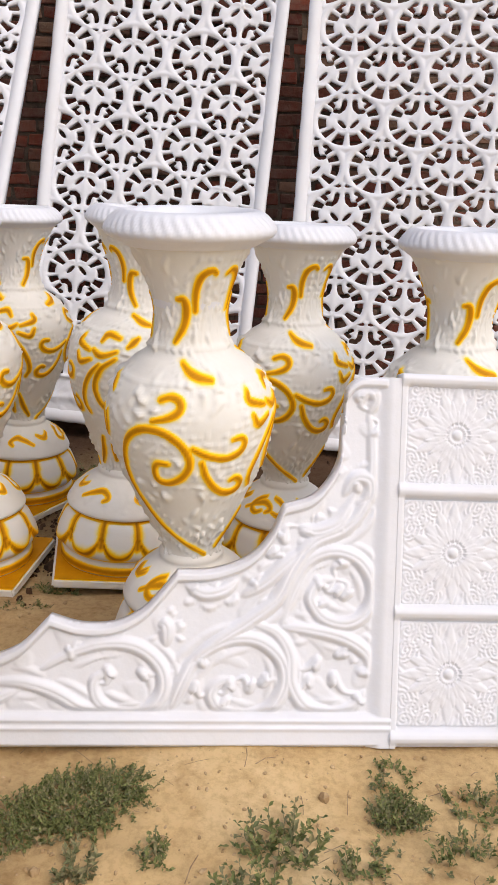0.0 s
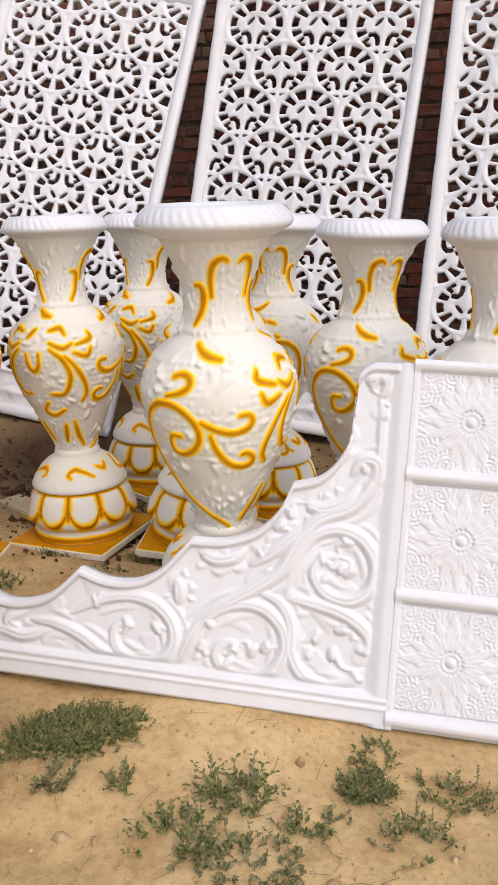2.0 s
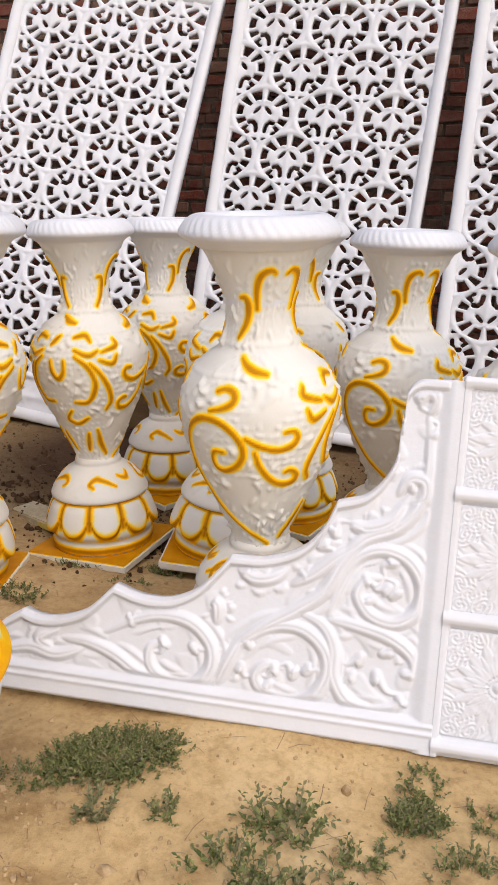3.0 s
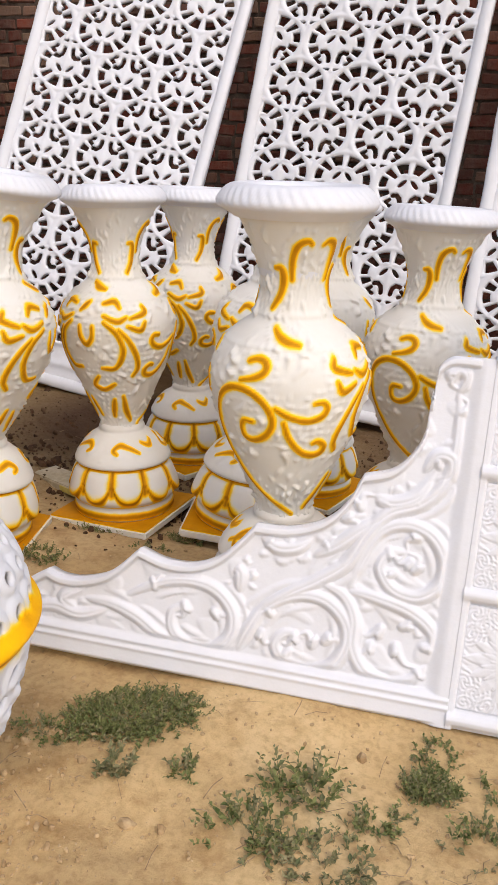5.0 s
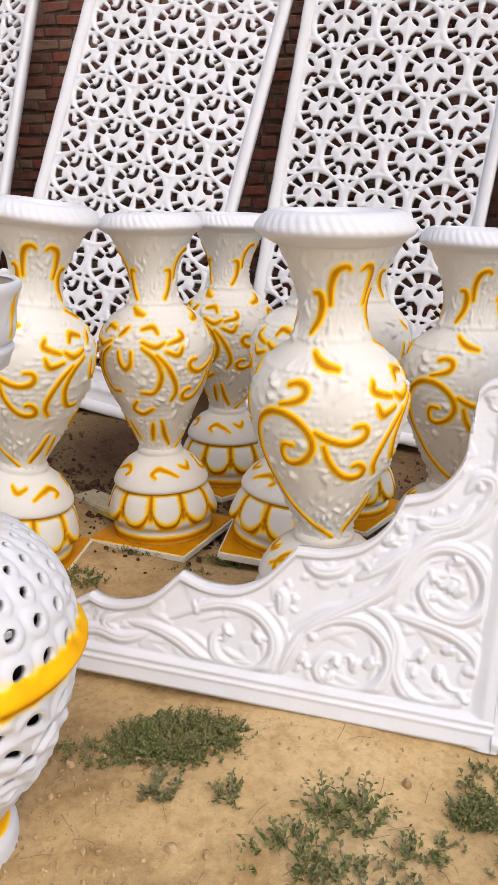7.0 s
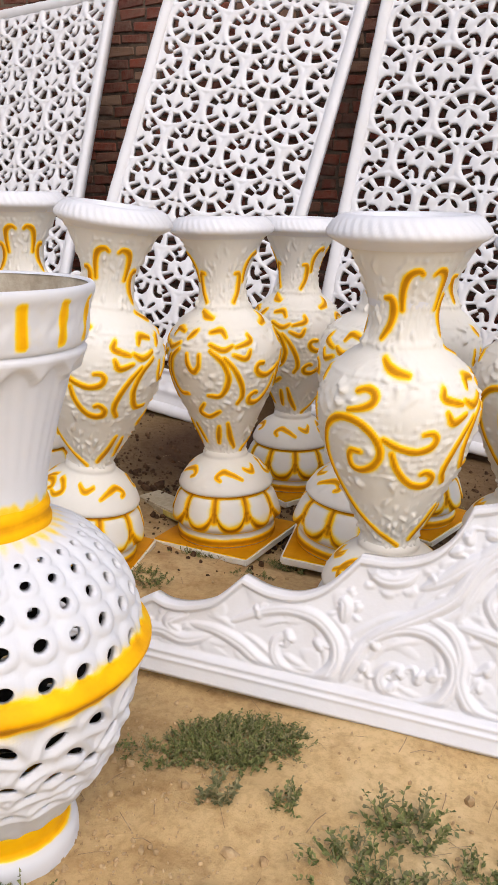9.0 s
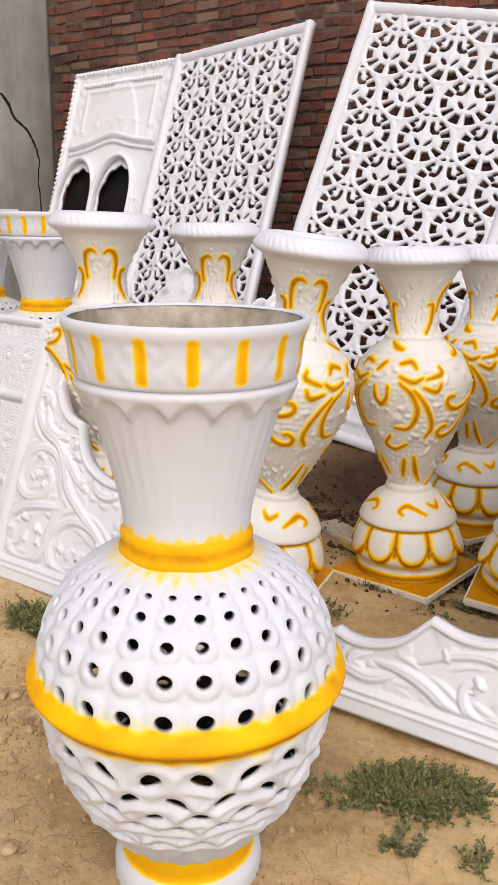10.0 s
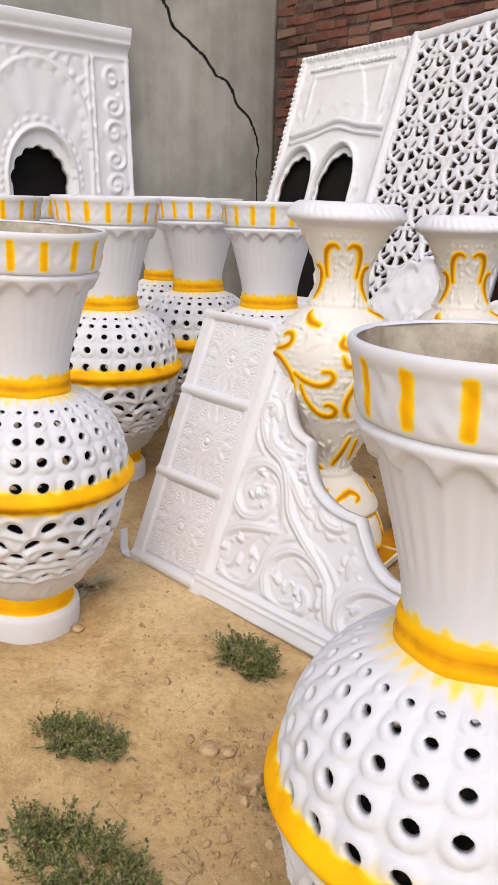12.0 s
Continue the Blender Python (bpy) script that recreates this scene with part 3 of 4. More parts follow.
def foiled_arch(u, v, cx, base, w, spring, top, n):
    """Positive outside a cusped arch opening."""
    a = np.abs(u - cx) / (w / 2)
    y = spring + (top - spring) * np.sqrt(np.clip(1 - a ** 2, 0, 1)) ** 1.1
    ang = np.arctan2(np.clip(v - spring, 0, None) / (top - spring), (u - cx) / (w / 2))
    rr = np.hypot((u - cx) / (w / 2), np.clip(v - spring, 0, None) / (top - spring))
    lim = 0.93 + 0.075 * np.abs(np.sin(ang * n))
    f = np.where(v > spring, (rr - lim) * w / 2, np.abs(u - cx) - w / 2 * 0.93)
    return np.maximum(f, base - v)


def niche_mesh():
    """Tall panel with twin cusped arches below a temple-shaped field."""
    W, H, T = 0.84, 2.0, 0.03

    def field(u, v):
        f = np.minimum(foiled_arch(u, v, 0.195, 0.55, 0.275, 1.17, 1.385, 5), foiled_arch(u, v, 0.515, 0.55, 0.29, 1.17, 1.385, 5))
        e = np.minimum(np.minimum(u, W - u), H - v)
        return np.minimum(f, e - 0.006 + 0.005 * np.cos(v * 2 * np.pi / 0.028) * (u < 0.1) + 0.003)

    def place(u, v, side):
        if side:
            return np.c_[u, np.full(u.shape, T), v]
        e = np.minimum(np.minimum(u, W - u), H - v)
        h = 0.012 * (1 - step(e, 0.03, 0.045)) + 0.004 * wavy(u, v, 90.0) * (1 - step(e, 0.10, 0.12))
        roof = 1.50 + 0.07 * (1 - np.abs(u - 0.42) / 0.35)
        d2 = np.minimum(foiled_arch(u, v, 0.195, 0.5, 0.33, 1.17, 1.44, 1), foiled_arch(u, v, 0.515, 0.5, 0.34, 1.17, 1.44, 1))
        h = h - 0.012 * (d2 < -0.012)
        dome = np.abs(u - 0.42) - 0.20 * np.clip((1.93 - v) / 0.35, 0, 1) ** 0.5
        h = h + 0.008 * (1 - step(dome, -0.01, 0.01)) * (v > roof)
        h = h + 0.006 * np.maximum(0, wavy(u, v, 55.0, 2.0)) * (v > roof) * (v < roof + 0.12) + 0.008 * ridge(e - 0.14, 0.012) * (v > 1.6)
        return np.c_[u, -h, v]

    v, f, _, _ = sheet(np.linspace(0, W, 140), np.linspace(0, H, 300), field, place, back=True)
    return mesh_from("panel", v, f, WHITE_MATT)


def bead(name, path, w, h, beads=0.0):
    """Raised moulding that follows a line on a panel's face (x along, z up, towards -y)."""
    p = np.asarray(path, float)
    t = np.gradient(p, axis=0)
    t /= np.hypot(t[:, 0], t[:, 1])[:, None]
    s = np.r_[0, np.cumsum(np.hypot(*np.diff(p, axis=0).T))]
    vs_, fs_ = [], []
    for (x, z), (tx, tz), q in zip(p, t, s):
        k = 1 + (0.35 * math.sin(q * 2 * math.pi / beads) if beads else 0)
        for a, b in ((-1, 0.004), (-0.9, 0.6), (-0.4, 0.95), (0.3, 1.0), (0.85, 0.6), (1, 0.004)):
            vs_.append((x - tz * a * w * k, -b * h * k, z + tx * a * w * k))
    for i in range(len(p) - 1):
        for j in range(5):
            o = i * 6 + j
            fs_.append((o, o + 1, o + 7, o + 6))
    e = (len(p) - 1) * 6
    fs_ += [tuple(range(6))[::-1], tuple(range(e, e + 6))]
    return mesh_from(name, vs_, fs_, WHITE_MATT)


def niche_panel(m):
    ob = thing("niche_panel", m, "white moulded jharokha panel with twin cusped arches leaning on brick wall", "wall panel")
    part("panel", niche_mesh(), ob)
    # added sheet, not a real part: paints the shade behind the twin arches
    ob_back = bm_mesh("recess", box_bm(0.78, 0.02, 1.02, 0.004), OPENING_SHADE)
    part("recess", ob_back, ob, "near-black sheet added behind the arches as their shade", pose(0.42, 0.075, 0.98))
    part("cornice", bead("cornice", smooth_path([(0.07, 1.505), (0.25, 1.535), (0.42, 1.575), (0.59, 1.535), (0.77, 1.505)], 12), 0.017, 0.026), ob, "pitched double moulding above the arches")
    part("cornice", bead("cornice", smooth_path([(0.07, 1.460), (0.25, 1.490), (0.42, 1.530), (0.59, 1.490), (0.77, 1.460)], 12), 0.010, 0.018), ob)
    for cx in (0.195, 0.515):
        arc = [(cx + 0.158 * math.cos(radians(g)), 1.18 + 0.255 * math.sin(radians(g))) for g in range(180, -1, -6)]
        part("arch_hood", bead("arch_hood", [(cx - 0.158, 1.02)] + [(cx - 0.158, 1.11)] + arc + [(cx + 0.158, 1.11), (cx + 0.158, 1.02)], 0.016, 0.034), ob, "projecting round arch hood")
    for x in (0.030, 0.355, 0.685):
        part("pillar", bead("pillar", [(x, 0.60 + 0.01 * i) for i in range(58)], 0.020, 0.022, 0.11), ob, "slim turned half pillar")
    for x in (0.012, 0.828):
        part("beaded_edge", bead("beaded_edge", [(x, 0.02 + 0.0066 * i) for i in range(299)], 0.011, 0.020, 0.030), ob)
    part("beaded_edge", bead("beaded_edge", [(0.01 + 0.0066 * i, 1.982) for i in range(125)], 0.012, 0.020, 0.030), ob)
    part("beaded_edge", bead("beaded_edge", [(0.10 + 0.0066 * i, 1.905) for i in range(97)], 0.012, 0.016, 0.026), ob)
    return ob


niche_panel(lean_pose(-3.86, 3.22, 0.05, -1.0, 20.0, -2.0))


def mantel_mesh():
    """Wide carved front with one cusped arch, a moulded cornice and scrolled side strip."""
    W, H, T = 1.7, 1.96, 0.06

    def field(u, v):
        return np.minimum(foiled_arch(u, v, 1.15, 0.55, 0.34, 1.16, 1.355, 7), foiled_arch(u, v, 0.45, 0.55, 0.34, 1.16, 1.355, 7))

    scrolls = [spiral(W - 0.11, z, 0.008, 0.066, 90 + 180 * k, 1.4 if k else -1.25) for k, z in ((i % 2, 0.9 + 0.135 * i) for i in range(7))]

    def place(u, v, side):
        if side:
            return np.c_[u, np.full(u.shape, T), v]
        h = 0.05 * step(v, H - 0.14, H - 0.02) + 0.01 * ridge(v - H + 0.15, 0.012) + 0.012 * ridge(v - H + 0.08, 0.01)
        for x in (W - 0.225, W - 0.255, W - 0.012, 0.012, 0.225):
            h = h + 0.014 * ridge(u - x, 0.008) * (v < H - 0.15)
        for p in scrolls:
            d, a = near_path(u, v, p)
            h = np.maximum(h, 0.012 * (1 - step(d, 0.004, 0.018)))
        for cx in (1.15, 0.45):
            d = foiled_arch(u, v, cx, 0.5, 0.42, 1.16, 1.44, 1)
            h = h + 0.016 * ridge(d, 0.010) - 0.02 * (d < -0.01) + 0.010 * ridge(d - 0.03, 0.008) * (0.5 + 0.5 * np.cos(140 * np.arctan2(v - 1.16, u - cx) / 4))
            g = foiled_arch(u, v, cx, 0.5, 0.60, 1.42, 1.76, 1)
            h = h + 0.010 * ridge(g, 0.012) * (v > 1.35) + 0.0085 * np.maximum(0, wavy(u, v, 95.0, cx)) * (g > 0.02) * (v < H - 0.16) * (np.abs(u - cx) < 0.33)
            fan = 0.5 + 0.5 * np.cos(22 * np.arctan2(v - 1.16, u - cx))
            h = h + 0.0045 * fan * step(d, 0.045, 0.06) * (1 - step(g, -0.05, -0.03)) * (v > 1.2)
            h = h + 0.008 * np.abs(np.sin(26 * np.arctan2(v - 1.42, u - cx) / 2)) * ridge(g + 0.022, 0.016) * (v > 1.40)
        h = h + 0.004 * np.maximum(0, wavy(u, v, 48.0, 1.0)) * (u > W - 0.215) * (v < H - 0.16)
        return np.c_[u, -h, v]

    v, f, _, _ = sheet(np.linspace(0, W, 220), np.linspace(0, H, 250), field, place, back=True)
    return mesh_from("carved_arch_front", v, f, WHITE_MATT)


mantel = new("carved_arch_front", mantel_mesh())
# added near-black sheet in place of the shade inside the carved front
MANTEL_SHADE = bm_mesh("backing", box_bm(1.6, 0.02, 1.5, 0), OPENING_SHADE)
mantel.matrix_basis = pose(WALL_X + 0.22, 2.747, -0.012, 0, 0, 90) @ pose(-1.7, 0, 0) @ pose(0, 0, 0, -3, 0, 0)
tagged(mantel, "white carved arch front with cornice standing against grey wall", "wall panel")
part("backing", MANTEL_SHADE, mantel, "near-black sheet added behind the arch openings as their shade", pose(0.85, 0.10, 0.80))


# ---- vases ----
def lathe(profile, nseg, material, name, bulge=None, paint=None, density=0.006, capped=False):
    """Turned part from (radius, height) points; bulge(angle degrees, z, r) pushes the skin out, paint() colours it."""
    p = smooth_path(profile, 10)
    s = np.r_[0, np.cumsum(np.hypot(*np.diff(p, axis=0).T))]
    n = max(6, int(s[-1] / density))
    t = np.linspace(0, s[-1], n)
    R, Z = np.interp(t, s, p[:, 0]), np.interp(t, s, p[:, 1])
    ang = np.linspace(0, 360, nseg + 1)

    def place(u, v, side):
        r, z = np.interp(v, t, R), np.interp(v, t, Z)
        b = bulge(u, z, r) if bulge is not None else 0
        g = np.radians(u)
        return np.c_[(r + b) * np.cos(g), (r + b) * np.sin(g), z]

    v, f, pu, pv = sheet(ang, t, None, place, closed=True)
    col = paint(pu, np.interp(pv, t, Z), np.interp(pv, t, R)) if paint is not None else None
    return mesh_from(name, v, f, material, True, col)


# painted scrolls: degrees round the body and height
SPIRAL = [[(-28, .551), (-35, .551), (-38, .532), (-36, .512), (-28, .508), (-18, .524), (-13, .553), (-16, .583), (-24, .608), (-34, .620), (-46, .617), (-57, .592), (-64, .546), (-66, .490), (-60, .441), (-48, .392), (-23, .347), (12, .312)]]
CURLS = [[(-11, .586), (-2, .571), (11, .561), (21, .569), (25, .586), (22, .600), (16, .599)], [(-5, .555), (-1, .522), (7, .492), (17, .478), (27, .481), (29, .498), (23, .511), (19, .508)],
         [(-37, .637), (-26, .646), (-19, .660), (-20, .677), (-26, .682), (-33, .676)], [(-20, .734), (-9, .717), (5, .708)], [(32, .684), (31, .666), (46, .652)]]
SPRIGS = [[(32, .640), (37, .618), (49, .630)], [(58, .622), (49, .590), (41, .545), (38, .505), (43, .480)], [(54, .412), (48, .362), (36, .325)]]
NECK = [[(-59, .770), (-47, .800), (-43, .830), (-46, .850), (-55, .852)], [(-30, .829), (-30, .868), (-24, .898), (-14, .908), (-8, .902)]]
FLOWER = [[(83, .630), (84, .597), (90, .578), (96, .597), (97, .630)], [(107, .692), (119, .698), (124, .680)], [(108, .659), (121, .644), (130, .656)],
          [(108, .642), (120, .610), (126, .556), (118, .508), (103, .506)], [(82, .674), (91, .697)], [(83, .745), (95, .733), (106, .727)],
          [(96, .478), (88, .450), (100, .436), (115, .454)], [(112, .402), (107, .342)]]
DOME = [[(-30, .270), (-20, .262), (-14, .246), (-22, .232), (-30, .238)], [(6, .266), (16, .252), (28, .262)], [(36, .236), (48, .250), (62, .258), (72, .246), (66, .236)]]


def mirrored(curves, middle):
    return [[(2 * middle - a, z) for a, z in c] for c in curves]


def scroll_paths():
    face = SPIRAL + CURLS + SPRIGS + DOME
    face = face + [[(a + g, z) for a, z in c] for g in (255,) for c in DOME]
    side = FLOWER + [c for c in mirrored(FLOWER, 90) if abs(c[0][0] - 90) > 12]
    slim = [c for c in side if max(abs(a - 90) for a, _ in c) < 16]
    out = face + mirrored(face, 90) + side + mirrored(slim, 180)
    for c in (25, 205):
        for curve in NECK:
            out += [[(c + a, z) for a, z in curve], [(c - a, z) for a, z in curve]]
    return out


BODY = [(0.068, .292), (0.0625, .304), (0.066, .325), (0.080, .357), (0.103, .403), (0.137, .479), (0.160, .545), (0.171, .609), (0.167, .650), (0.147, .690), (0.115, .724), (0.090, .742), (0.077, .762),
        (0.0705, .795), (0.071, .830), (0.082, .870), (0.103, .915), (0.120, .945), (0.132, .957)]


def body_radius():
    p = smooth_path(BODY, 10)
    o = np.argsort(p[:, 1])
    return p[o, 1], p[o, 0]


def vase_meshes():
    zz, rr = body_radius()
    paths = []
    for c in scroll_paths():
        q = smooth_path(c, 7)
        paths.append(q)

    def scroll(u, z):
        """Nearness to the painted scrolls, 1 on the line."""
        r = np.interp(z, zz, rr, left=0.13)
        r = np.where(z < 0.28, 0.12, r)
        best = np.full(u.shape, 9.0)
        for q in paths:
            mid = q[:, 0].mean()
            x = (u - mid + 180) % 360 - 180
            rq = np.where(q[:, 1] < 0.28, 0.12, np.interp(q[:, 1], zz, rr))
            d, a = near_path(np.radians(x) * r, z, np.c_[np.radians(q[:, 0] - mid) * rq, q[:, 1]])
            best = np.minimum(best, d - 0.0026 * np.sin(np.pi * a) + 0.0008)
        return best

    def relief(u, z, r):
        d = scroll(u, z)
        g = np.radians(u)
        leaf = np.maximum(0, wavy(g * 0.15, z, 150.0, 1.0)) * np.maximum(0, wavy(g * 0.15, z, 70.0, 4.0))
        dots = 0.5 + 0.5 * np.cos(z * 2 * np.pi / 0.016)
        dots = dots * (0.5 + 0.5 * np.cos(g * r * 2 * np.pi / 0.016))
        veins = np.maximum(0, wavy(g * 0.13 + z * 0.5, z - g * 0.05, 210.0, 2.0)) * np.maximum(0, wavy(g * 0.13, z, 48.0, 5.0)) * (1 - 0.5 * step(z, .73, .76))
        h = 0.006 * ridge(d, 0.007) + 0.0055 * dots * ridge(d - 0.019, 0.006) + 0.0105 * veins * step(d, 0.008, 0.018) + 0.0095 * leaf * step(d, 0.010, 0.022) * step(z, 0.30, 0.34)
        return h + 0.005 * ridge(z - 0.757, 0.006) + 0.003 * ridge(z - 0.700, 0.004)

    def paint(u, z, r):
        d = scroll(u, z)
        return 0.62 * ridge(np.clip(d - 0.0005, 0, None), 0.0042) + 0.25 * ridge(np.clip(d - 0.002, 0, None), 0.014)

    body = lathe(BODY, 230, PAINTED, "body", relief, paint, 0.0045)
    rim = lathe([(0.118, .946), (0.140, .960), (0.150, .966), (0.1535, .973), (0.152, .981), (0.144, .994), (0.133, 1.006), (0.123, 1.011), (0.112, 1.010), (0.101, .999), (0.090, .970), (0.072, .88), (0.060, .82), (0.0, .815)], 200, WHITE, "rim",
                lambda u, z, r: 0.0020 * np.sin(np.radians(u * 46) + z * 170) * step(r, 0.126, 0.140) * step(z, .970, .980))
    pet = 10

    def petal_line(u):
        t = ((u / 360 * pet) % 1 - 0.5) * 2
        return t, 0.088 + 0.088 * (1 - np.sqrt(np.clip(1 - np.abs(t) ** 2.2, 0, 1)))

    def base_relief(u, z, r):
        t, line = petal_line(u)
        g = np.radians(u)
        swirl = 0.0022 * np.maximum(0, wavy(g * 0.12, z, 130.0, 3.0)) * (z > .212) * (z < .28)
        return 0.011 * step(z - line, -0.004, 0.006) * (1 - step(z, .172, .184)) * (0.6 + 0.4 * (1 - t ** 2)) + 0.003 * ridge(scroll(u, z), 0.008) * (z > .21) + swirl

    def base_paint(u, z, r):
        t, line = petal_line(u)
        d = np.hypot((1 - np.abs(t)) * 0.050, np.clip(z - 0.115, -0.03, 0)) * (z > 0.095) + 9 * (z <= 0.095)
        d = np.minimum(d, np.abs(z - line) * 0.75)
        a = (0.62 * ridge(d, 0.007) + 0.34 * ridge(d, 0.024)) * (z < .182) * (z > .070)
        a = np.maximum(a, 0.9 * ridge(z - .184, 0.0045))
        a = np.maximum(a, 0.95 * ridge(z - .042, 0.011) + 0.35 * ridge(z - .072, 0.004))
        return np.maximum(a, np.where(z > .21, 0.62 * ridge(np.clip(scroll(u, z), 0, None), 0.0045) + 0.2 * ridge(np.clip(scroll(u, z), 0, None), 0.011), 0))

    base = lathe([(0.150, .024), (0.157, .034), (0.157, .050), (0.149, .062), (0.154, .072), (0.164, .084), (0.166, .099), (0.160, .125), (0.147, .160), (0.137, .177), (0.137, .184), (0.147, .190), (0.1500, .196), (0.146, .208), (0.130, .234), (0.104, .262), (0.083, .277),
                  (0.070, .285), (0.071, .291), (0.069, .299), (0.0625, .306)], 200, PAINTED, "pedestal", base_relief, base_paint, 0.0045)
    bm = box_bm(0.348, 0.348, 0.028, 0.006)
    bmesh.ops.translate(bm, verts=bm.verts, vec=(0, 0, 0.011))
    plate = bm_mesh("base_plate", bm, PAINTED)
    a = plate.attributes.new("paint", "FLOAT", "POINT")
    a.data.foreach_set("value", [0.78 if v.co.z > 0.0225 else 0.13 for v in plate.vertices])
    return body, rim, base, plate


VASE = vase_meshes()


def scrolled_vase(x, y, turn, lean_x, lean_y, label, scale=1.0, z=None, lip=1.0):
    """lean_x, lean_y: degrees by which the vase tips towards +x and +y."""
    zg = float(ground_z(x, y)) if z is None else z
    ob = thing("pedestal_vase", pose(x, y, zg, -lean_y, lean_x, 0) @ pose(0, 0, 0, 0, 0, turn) @ Matrix.Scale(scale, 4), label, "vase", "yellow-scrolled vases")
    for name, me in zip(("body", "rim", "pedestal", "base_plate"), VASE):
        part(name, me, ob, "ochre square foot plate" if name == "base_plate" else "", Matrix.Diagonal((lip, lip, 1, 1)) if name == "rim" else None)
    return ob


# x, y, turn about the upright, lean, label, scale
for row in ((-0.105, 1.660, -74, -0.3, -1.6, "white urn with raised yellow scrolls, behind the arch panel", 1.0, 0.018, 1.08),
            (-0.763, 2.196, 174, -1.8, -0.1, "white urn with yellow scrolls on a square ochre plate", 1.0, -0.015),
            (-1.048, 1.792, -78, 7.0, 1.9, "tall white urn with ochre scrolls on bare soil", 1.0, 0.024),
            (-0.767, 2.786, 152, 0.4, -0.5, "white urn with yellow scrolls standing close to the screens", 1.0, -0.024),
            (-0.369, 2.219, 190, 5.8, 0.4, "white urn with yellow scrolls half hidden by another urn", 1.0, 0.002),
            (-0.265, 2.635, 75, 1.8, 0.0, "white yellow-scrolled urn in the rear row", 1.0, -0.021),
            (0.120, 2.240, -77, 0.9, 0.6, "white yellow-scrolled urn leaning on uneven soil", 1.0, -0.030),
            (0.493, 1.894, -70, 0.0, 0.0, "white yellow-scrolled urn behind the flower tiles", 1.0, -0.018),
            (-1.585, 1.685, -74, 1.4, 0.7, "white yellow-scrolled urn behind the propped spandrel", 1.0, 0.072),
            (-1.480, 2.140, -77, -0.3, 0.0, "white yellow-scrolled urn among the rear urns", 1.0, 0.043)):
    scrolled_vase(*row)


def pot_meshes():
    """Lantern-like pot: pierced ball on a foot, yellow bands, flared fluted neck with a striped collar."""
    ball = [(0.104, .086), (0.132, .110), (0.166, .160), (0.197, .220), (0.219, .290), (0.229, .352), (0.231, .395), (0.227, .432), (0.212, .478), (0.188, .516), (0.156, .547), (0.120, .568), (0.096, .577)]
    p = smooth_path(ball, 10)
    s = np.r_[0, np.cumsum(np.hypot(*np.diff(p, axis=0).T))]
    ts = np.linspace(0, s[-1], 140)
    Rf, Zf = (lambda v: np.interp(v, s, p[:, 0])), (lambda v: np.interp(v, s, p[:, 1]))
    rows = [(0.4165, 0.17, 0.0128), (0.469, 0.17, 0.0112), (0.508, 0.17, 0.0096), (0.537, 0.17, 0.0084), (0.5565, 0.17, 0.0062)]
    N = 26

    def holes(u, v):
        z, r = Zf(v), Rf(v)
        f = np.full(u.shape, 1.0)
        for zc, off, rad in rows:
            vc = np.interp(zc, p[:, 1], s)
            du = ((u / 360 * N - off + 0.5) % 1 - 0.5) / N * 2 * np.pi * r
            f = np.minimum(f, np.hypot(du, v - vc) - rad)
        for zc, off, a, b, tilt in ((0.320, 0.0, 0.0185, 0.0105, 30), (0.280, 0.5, 0.019, 0.0072, -30), (0.249, 0.0, 0.015, 0.0062, 14), (0.226, 0.5, 0.012, 0.0042, -12), (0.185, 0.0, 0.009, 0.0036, 10)):
            vc = np.interp(zc, p[:, 1], s)
            n = 20
            k = (u / 360 * n - off + 0.5)
            sign = np.where(np.floor(k) % 2 > 0.5, -1.0, 1.0)
            du, dv = (k % 1 - 0.5) / n * 2 * np.pi * r, v - vc
            g = radians(tilt) * sign
            c, q = du * np.cos(g) + dv * np.sin(g), -du * np.sin(g) + dv * np.cos(g) + 14 * du ** 2 - 0.004
            f = np.minimum(f, (np.sqrt((c / a) ** 2 + (q / b) ** 2) - 1) * b)
        return f

    def place(u, v, side):
        z, r = Zf(v), Rf(v)
        g = np.radians(u)
        if side:
            return np.c_[(r - 0.007) * np.cos(g), (r - 0.007) * np.sin(g), z]
        b = np.zeros(u.shape)
        for zc, off, rad in rows:
            vc = np.interp(zc, p[:, 1], s)
            du = ((u / 360 * N - off + 0.5) % 1 - 0.5) / N * 2 * np.pi * r
            d = np.hypot(du, v - vc)
            wide = math.pi * float(np.interp(zc, p[:, 1], p[:, 0])) / N * 1.02
            b = np.maximum(b, 0.0085 * np.sqrt(np.clip(1 - (d / wide) ** 2, 0, 1)) - 0.004 * ridge(d, rad * 1.1))
        b = np.maximum(b, 0.020 * ridge(z - 0.382, 0.0165) ** 0.6 - 0.003 * ridge(z - 0.371, 0.004))
        low = 1 - step(z, .345, .36)
        b = b + low * 0.004 * np.maximum(0, wavy(g * 0.22, z, 95.0, 1.0)) + 0.006 * low * ridge(np.abs(holes(u, v)) - 0.010, 0.006)
        return np.c_[(r + b) * np.cos(g), (r + b) * np.sin(g), z]

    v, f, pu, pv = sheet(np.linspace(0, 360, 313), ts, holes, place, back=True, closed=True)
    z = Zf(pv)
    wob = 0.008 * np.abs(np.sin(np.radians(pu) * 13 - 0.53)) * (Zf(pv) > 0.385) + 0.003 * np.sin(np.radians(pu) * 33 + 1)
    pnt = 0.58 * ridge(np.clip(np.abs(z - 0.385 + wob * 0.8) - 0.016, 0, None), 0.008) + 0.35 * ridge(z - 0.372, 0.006)
